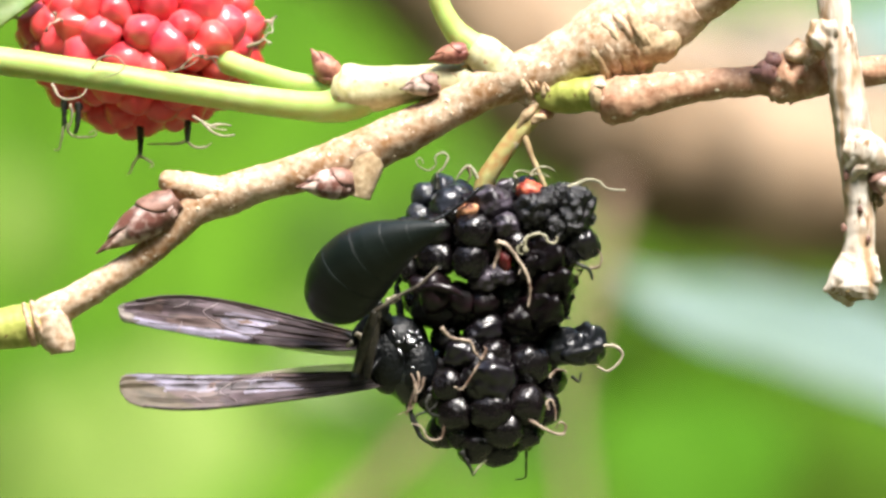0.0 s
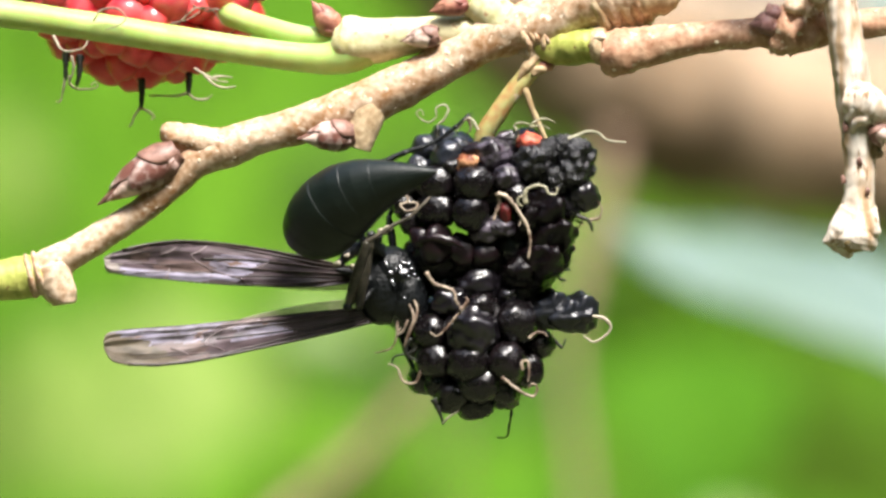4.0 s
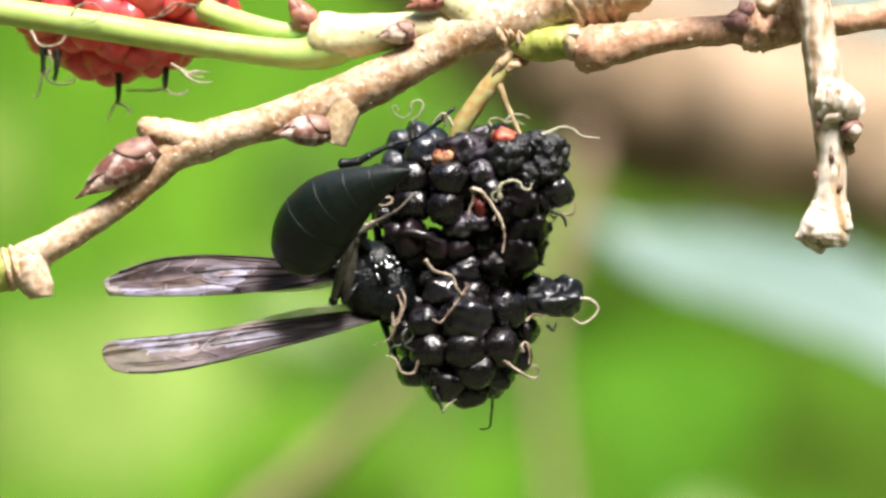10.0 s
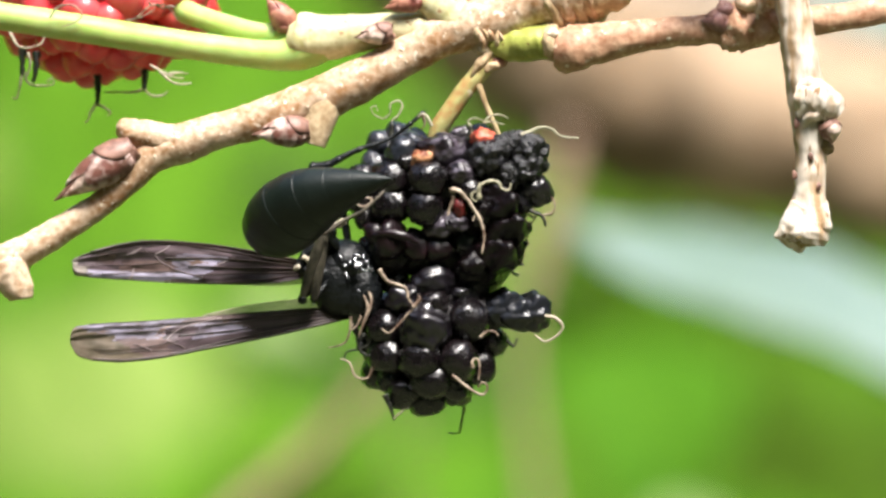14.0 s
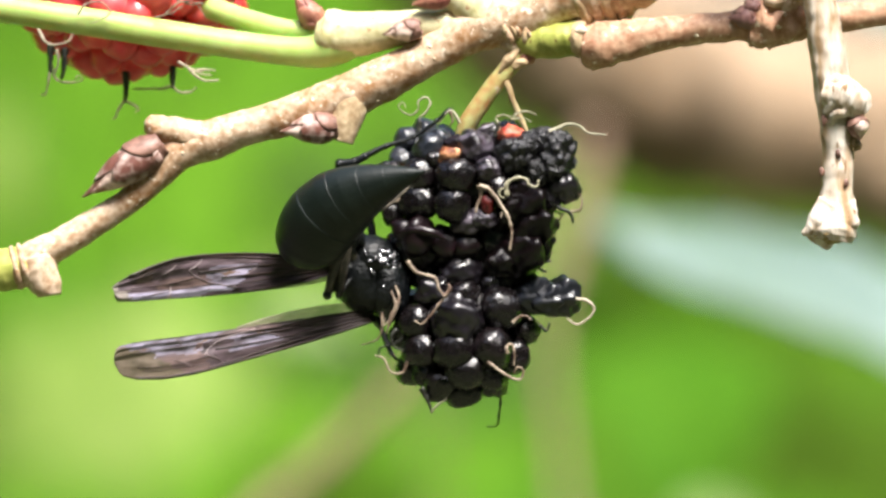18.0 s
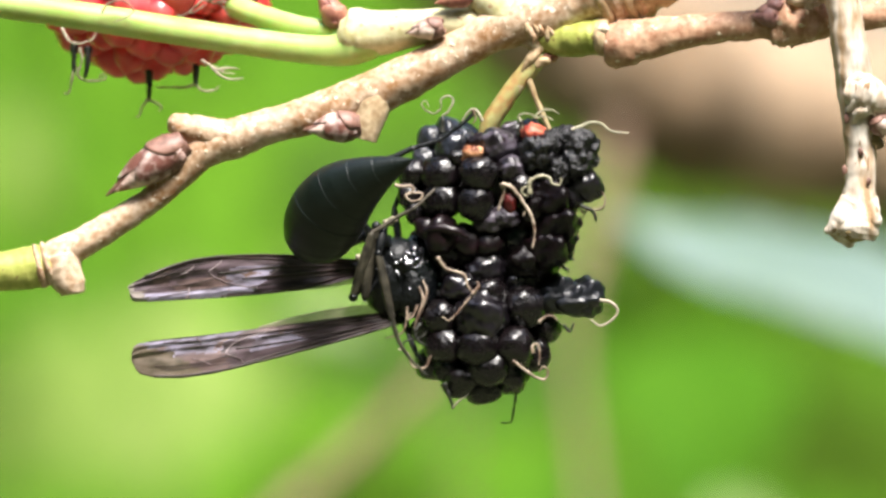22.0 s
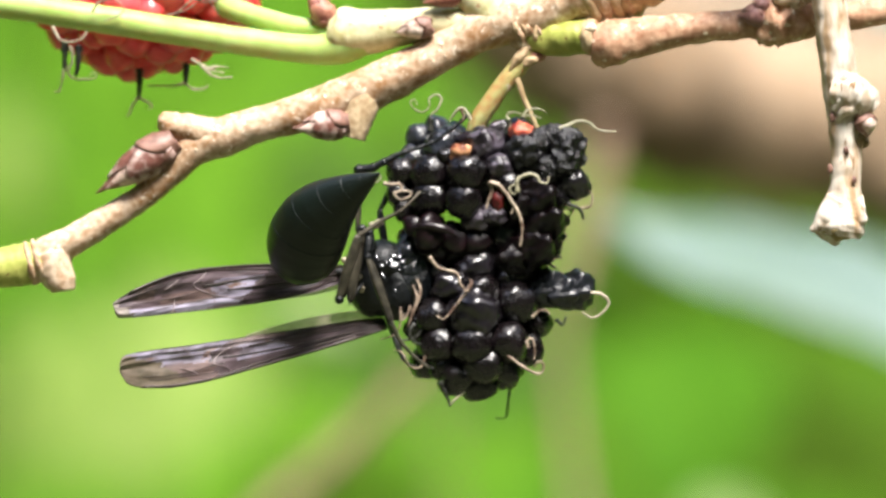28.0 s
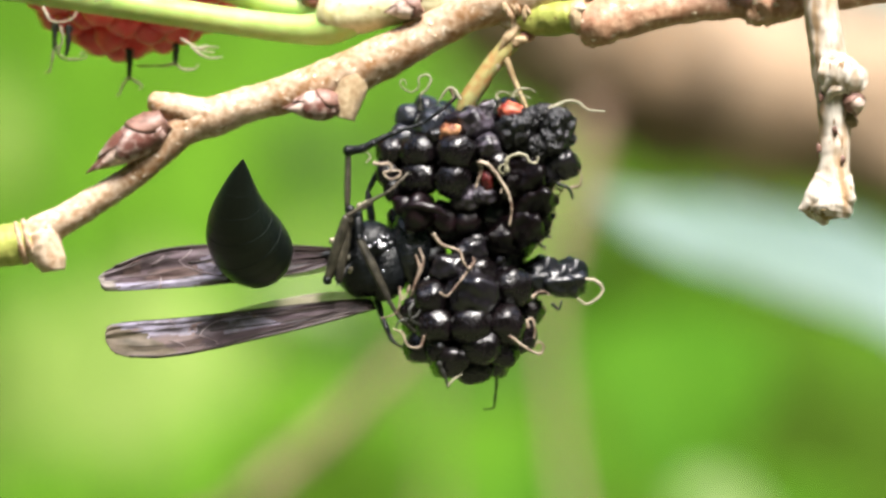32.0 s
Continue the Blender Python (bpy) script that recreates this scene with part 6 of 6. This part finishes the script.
    walk(wing_a, [
    (0, swing(-1.72, 0.35, 0.73, 171.6, -23.5, 22)),
    (1, swing(-1.72, 0.35, 0.53, 177.1, -1.5, 22)),
    (2, swing(-1.72, 0.35, 0.63, 173.1, -16.5, 18)),
    (3, swing(-1.72, 0.35, 0.63, 176.3, -18.5, 14)),
    (6, swing(-1.72, 0.35, 0.48, 174.9, -25.5, 0)),
    (7, swing(-1.72, 0.35, 0.48, 179.3, -26.0, 0)),
    (8, swing(-1.72, 0.35, 0.48, 177.7, -23.5, 0)),
    (9, swing(-1.72, 0.35, 0.48, 178.4, -21.5, 8)),
    (10, swing(-1.72, 0.35, 0.48, 182.6, -27.5, 18)),
    (11, swing(-1.72, 0.35, 0.48, 180.7, -30.5, 12)),
    (12, swing(-1.72, 0.35, 0.48, 182.8, -21.0, 20)),
    (13, swing(-1.72, 0.35, 0.48, 180.1, -27.0, 8)),
    (14, swing(-1.72, 0.35, 0.48, 177.8, -27.5, 0)),
    (17, swing(-1.72, 0.35, 0.48, 185.7, -36.0, -4)),
    (18, swing(-1.72, 0.35, 0.48, 185.6, -34.0, -3)),
    (19, swing(-1.72, 0.35, 0.48, 181.2, -30.5, -3)),
    (20, swing(-1.72, 0.35, 0.48, 182.2, -34.5, -2)),
    (21, swing(-1.72, 0.35, 0.48, 183.2, -32.5, -1)),
    (22, swing(-1.72, 0.35, 0.48, 184.8, -29.5, -1)),
    (23, swing(-1.72, 0.35, 0.48, 184.1, -31.0, 0)),
    (24, swing(-1.72, 0.35, 0.48, 182.5, -29.0, 28)),
    (24.5, swing(-1.72, 0.35, 0.48, 187.2, -32.0, 6)),
    (25, swing(-1.72, 0.35, 0.48, 187.3, -31.0, 0)),
    (28, swing(-1.72, 0.35, 0.28, 187.6, -27.5, 0.0)),
    (28.5, swing(-1.72, 0.35, 0.23, 189.9, -27.0, 0.0)),
    (29, swing(-1.72, 0.35, 0.18, 189.3, -28.5, 0.0)),
    (29.5, swing(-1.72, 0.35, 0.18, 188.9, -28.5, 0.0)),
    (30, swing(-1.72, 0.35, 0.18, 188.0, -28.0, 0.0)),
    (30.5, swing(-1.72, 0.35, 0.18, 188.4, -28.5, 4.0)),
    (31, swing(-1.72, 0.35, 0.18, 188.7, -30.5, 8.0)),
    (31.5, swing(-1.72, 0.35, 0.18, 186.6, -30.0, 9.0)),
    (32, swing(-1.72, 0.35, 0.18, 185.3, -26.5, 10.0)),
    ])
    walk(wing_b, [
    (0, swing(0.88, -0.10, -1.65, 181.8, -22.5, 22)),
    (1, swing(0.88, -0.10, -1.70, 188.4, -5.5, 22)),
    (2, swing(0.88, -0.10, -1.70, 185.0, -12.5, 18)),
    (3, swing(0.88, -0.10, -1.70, 187.8, -14.0, 14)),
    (6, swing(0.88, -0.10, -2.10, 184.1, -20.0, 0)),
    (7, swing(0.88, -0.10, -2.10, 188.4, -21.0, 0)),
    (8, swing(0.88, -0.10, -2.10, 185.9, -18.0, 0)),
    (9, swing(0.88, -0.10, -2.10, 186.1, -16.0, 8)),
    (10, swing(0.88, -0.10, -2.40, 188.8, -22.5, 18)),
    (11, swing(0.88, -0.10, -2.60, 185.7, -23.5, 12)),
    (12, swing(0.88, -0.10, -2.52, 188.3, -16.5, 20)),
    (13, swing(0.88, -0.10, -2.44, 186.0, -21.5, 8)),
    (14, swing(0.88, -0.10, -2.39, 185.8, -22.5, 0)),
    (17, swing(0.88, -0.10, -2.92, 190.9, -31.0, -4)),
    (18, swing(0.88, -0.10, -2.92, 189.9, -30.0, -3)),
    (19, swing(0.88, -0.10, -2.92, 185.7, -26.5, -3)),
    (20, swing(0.88, -0.10, -2.92, 185.7, -29.5, -2)),
    (21, swing(0.88, -0.10, -2.92, 186.2, -28.5, -1)),
    (22, swing(0.88, -0.10, -2.92, 188.7, -26.5, -1)),
    (23, swing(0.88, -0.10, -2.92, 187.9, -27.5, 0)),
    (24, swing(0.88, -0.10, -2.92, 186.2, -28.0, 28)),
    (24.5, swing(0.88, -0.10, -2.92, 190.2, -29.0, 6)),
    (25, swing(0.88, -0.10, -2.92, 190.7, -27.5, 0)),
    (28, swing(0.88, -0.10, -3.16, 190.0, -26.5, 0)),
    (28.5, swing(0.88, -0.10, -3.16, 192.4, -27.0, 0)),
    (29, swing(0.88, -0.10, -3.16, 192.1, -27.5, 0)),
    (29.5, swing(0.88, -0.10, -3.16, 191.6, -28.0, 0)),
    (30, swing(0.88, -0.10, -3.16, 190.4, -27.0, 0)),
    (30.5, swing(0.88, -0.10, -3.16, 190.4, -27.5, 4)),
    (31, swing(0.88, -0.10, -3.16, 190.4, -29.0, 8)),
    (31.5, swing(0.88, -0.10, -3.16, 189.6, -29.0, 9)),
    (32, swing(0.88, -0.10, -3.16, 187.4, -26.0, 10)),
    ])
    hind = AT[legs[3].name] - W0
    walk(legs[3], [(t, offset(hind.x, hind.y, hind.z, a) @ Matrix.Rotation(radians(b), 4, "X")) for t, a, b in ((0, 0, 70), (3, 0, 70), (14.5, 0, 70), (17, 0, 60), (18.0, 0, 35), (18.5, 2, 0), (19, 4, 0), (21.5, 0, 0), (23.5, 0, 0), (28, -8, 0), (32, -14, 0))])
    fold = AT[thigh.name] - W0
    walk(thigh, [(t, swing(fold.x, fold.y, fold.z, a, 0)) for t, a in ((0, 30), (3.5, 20), (6, 0), (10, 12), (12, 45), (14, 30), (17, 0), (22, 6), (24, 55), (25, 70), (28, 75), (32, 75))])
    fore = AT[legs[0].name] - W0
    walk(legs[0], [(t, offset(fore.x + a, fore.y, fore.z + b, 0)) for t, a, b in ((0, 0, 0), (3, -0.1, 0.2), (6, -0.2, 0.5), (9, -0.2, 0.55), (12, -0.3, 0.1), (14, -0.1, 0.1), (18, 0, 0), (25, 0.2, 0), (28, 0.5, 0), (32, 0.6, 0))])


motions()
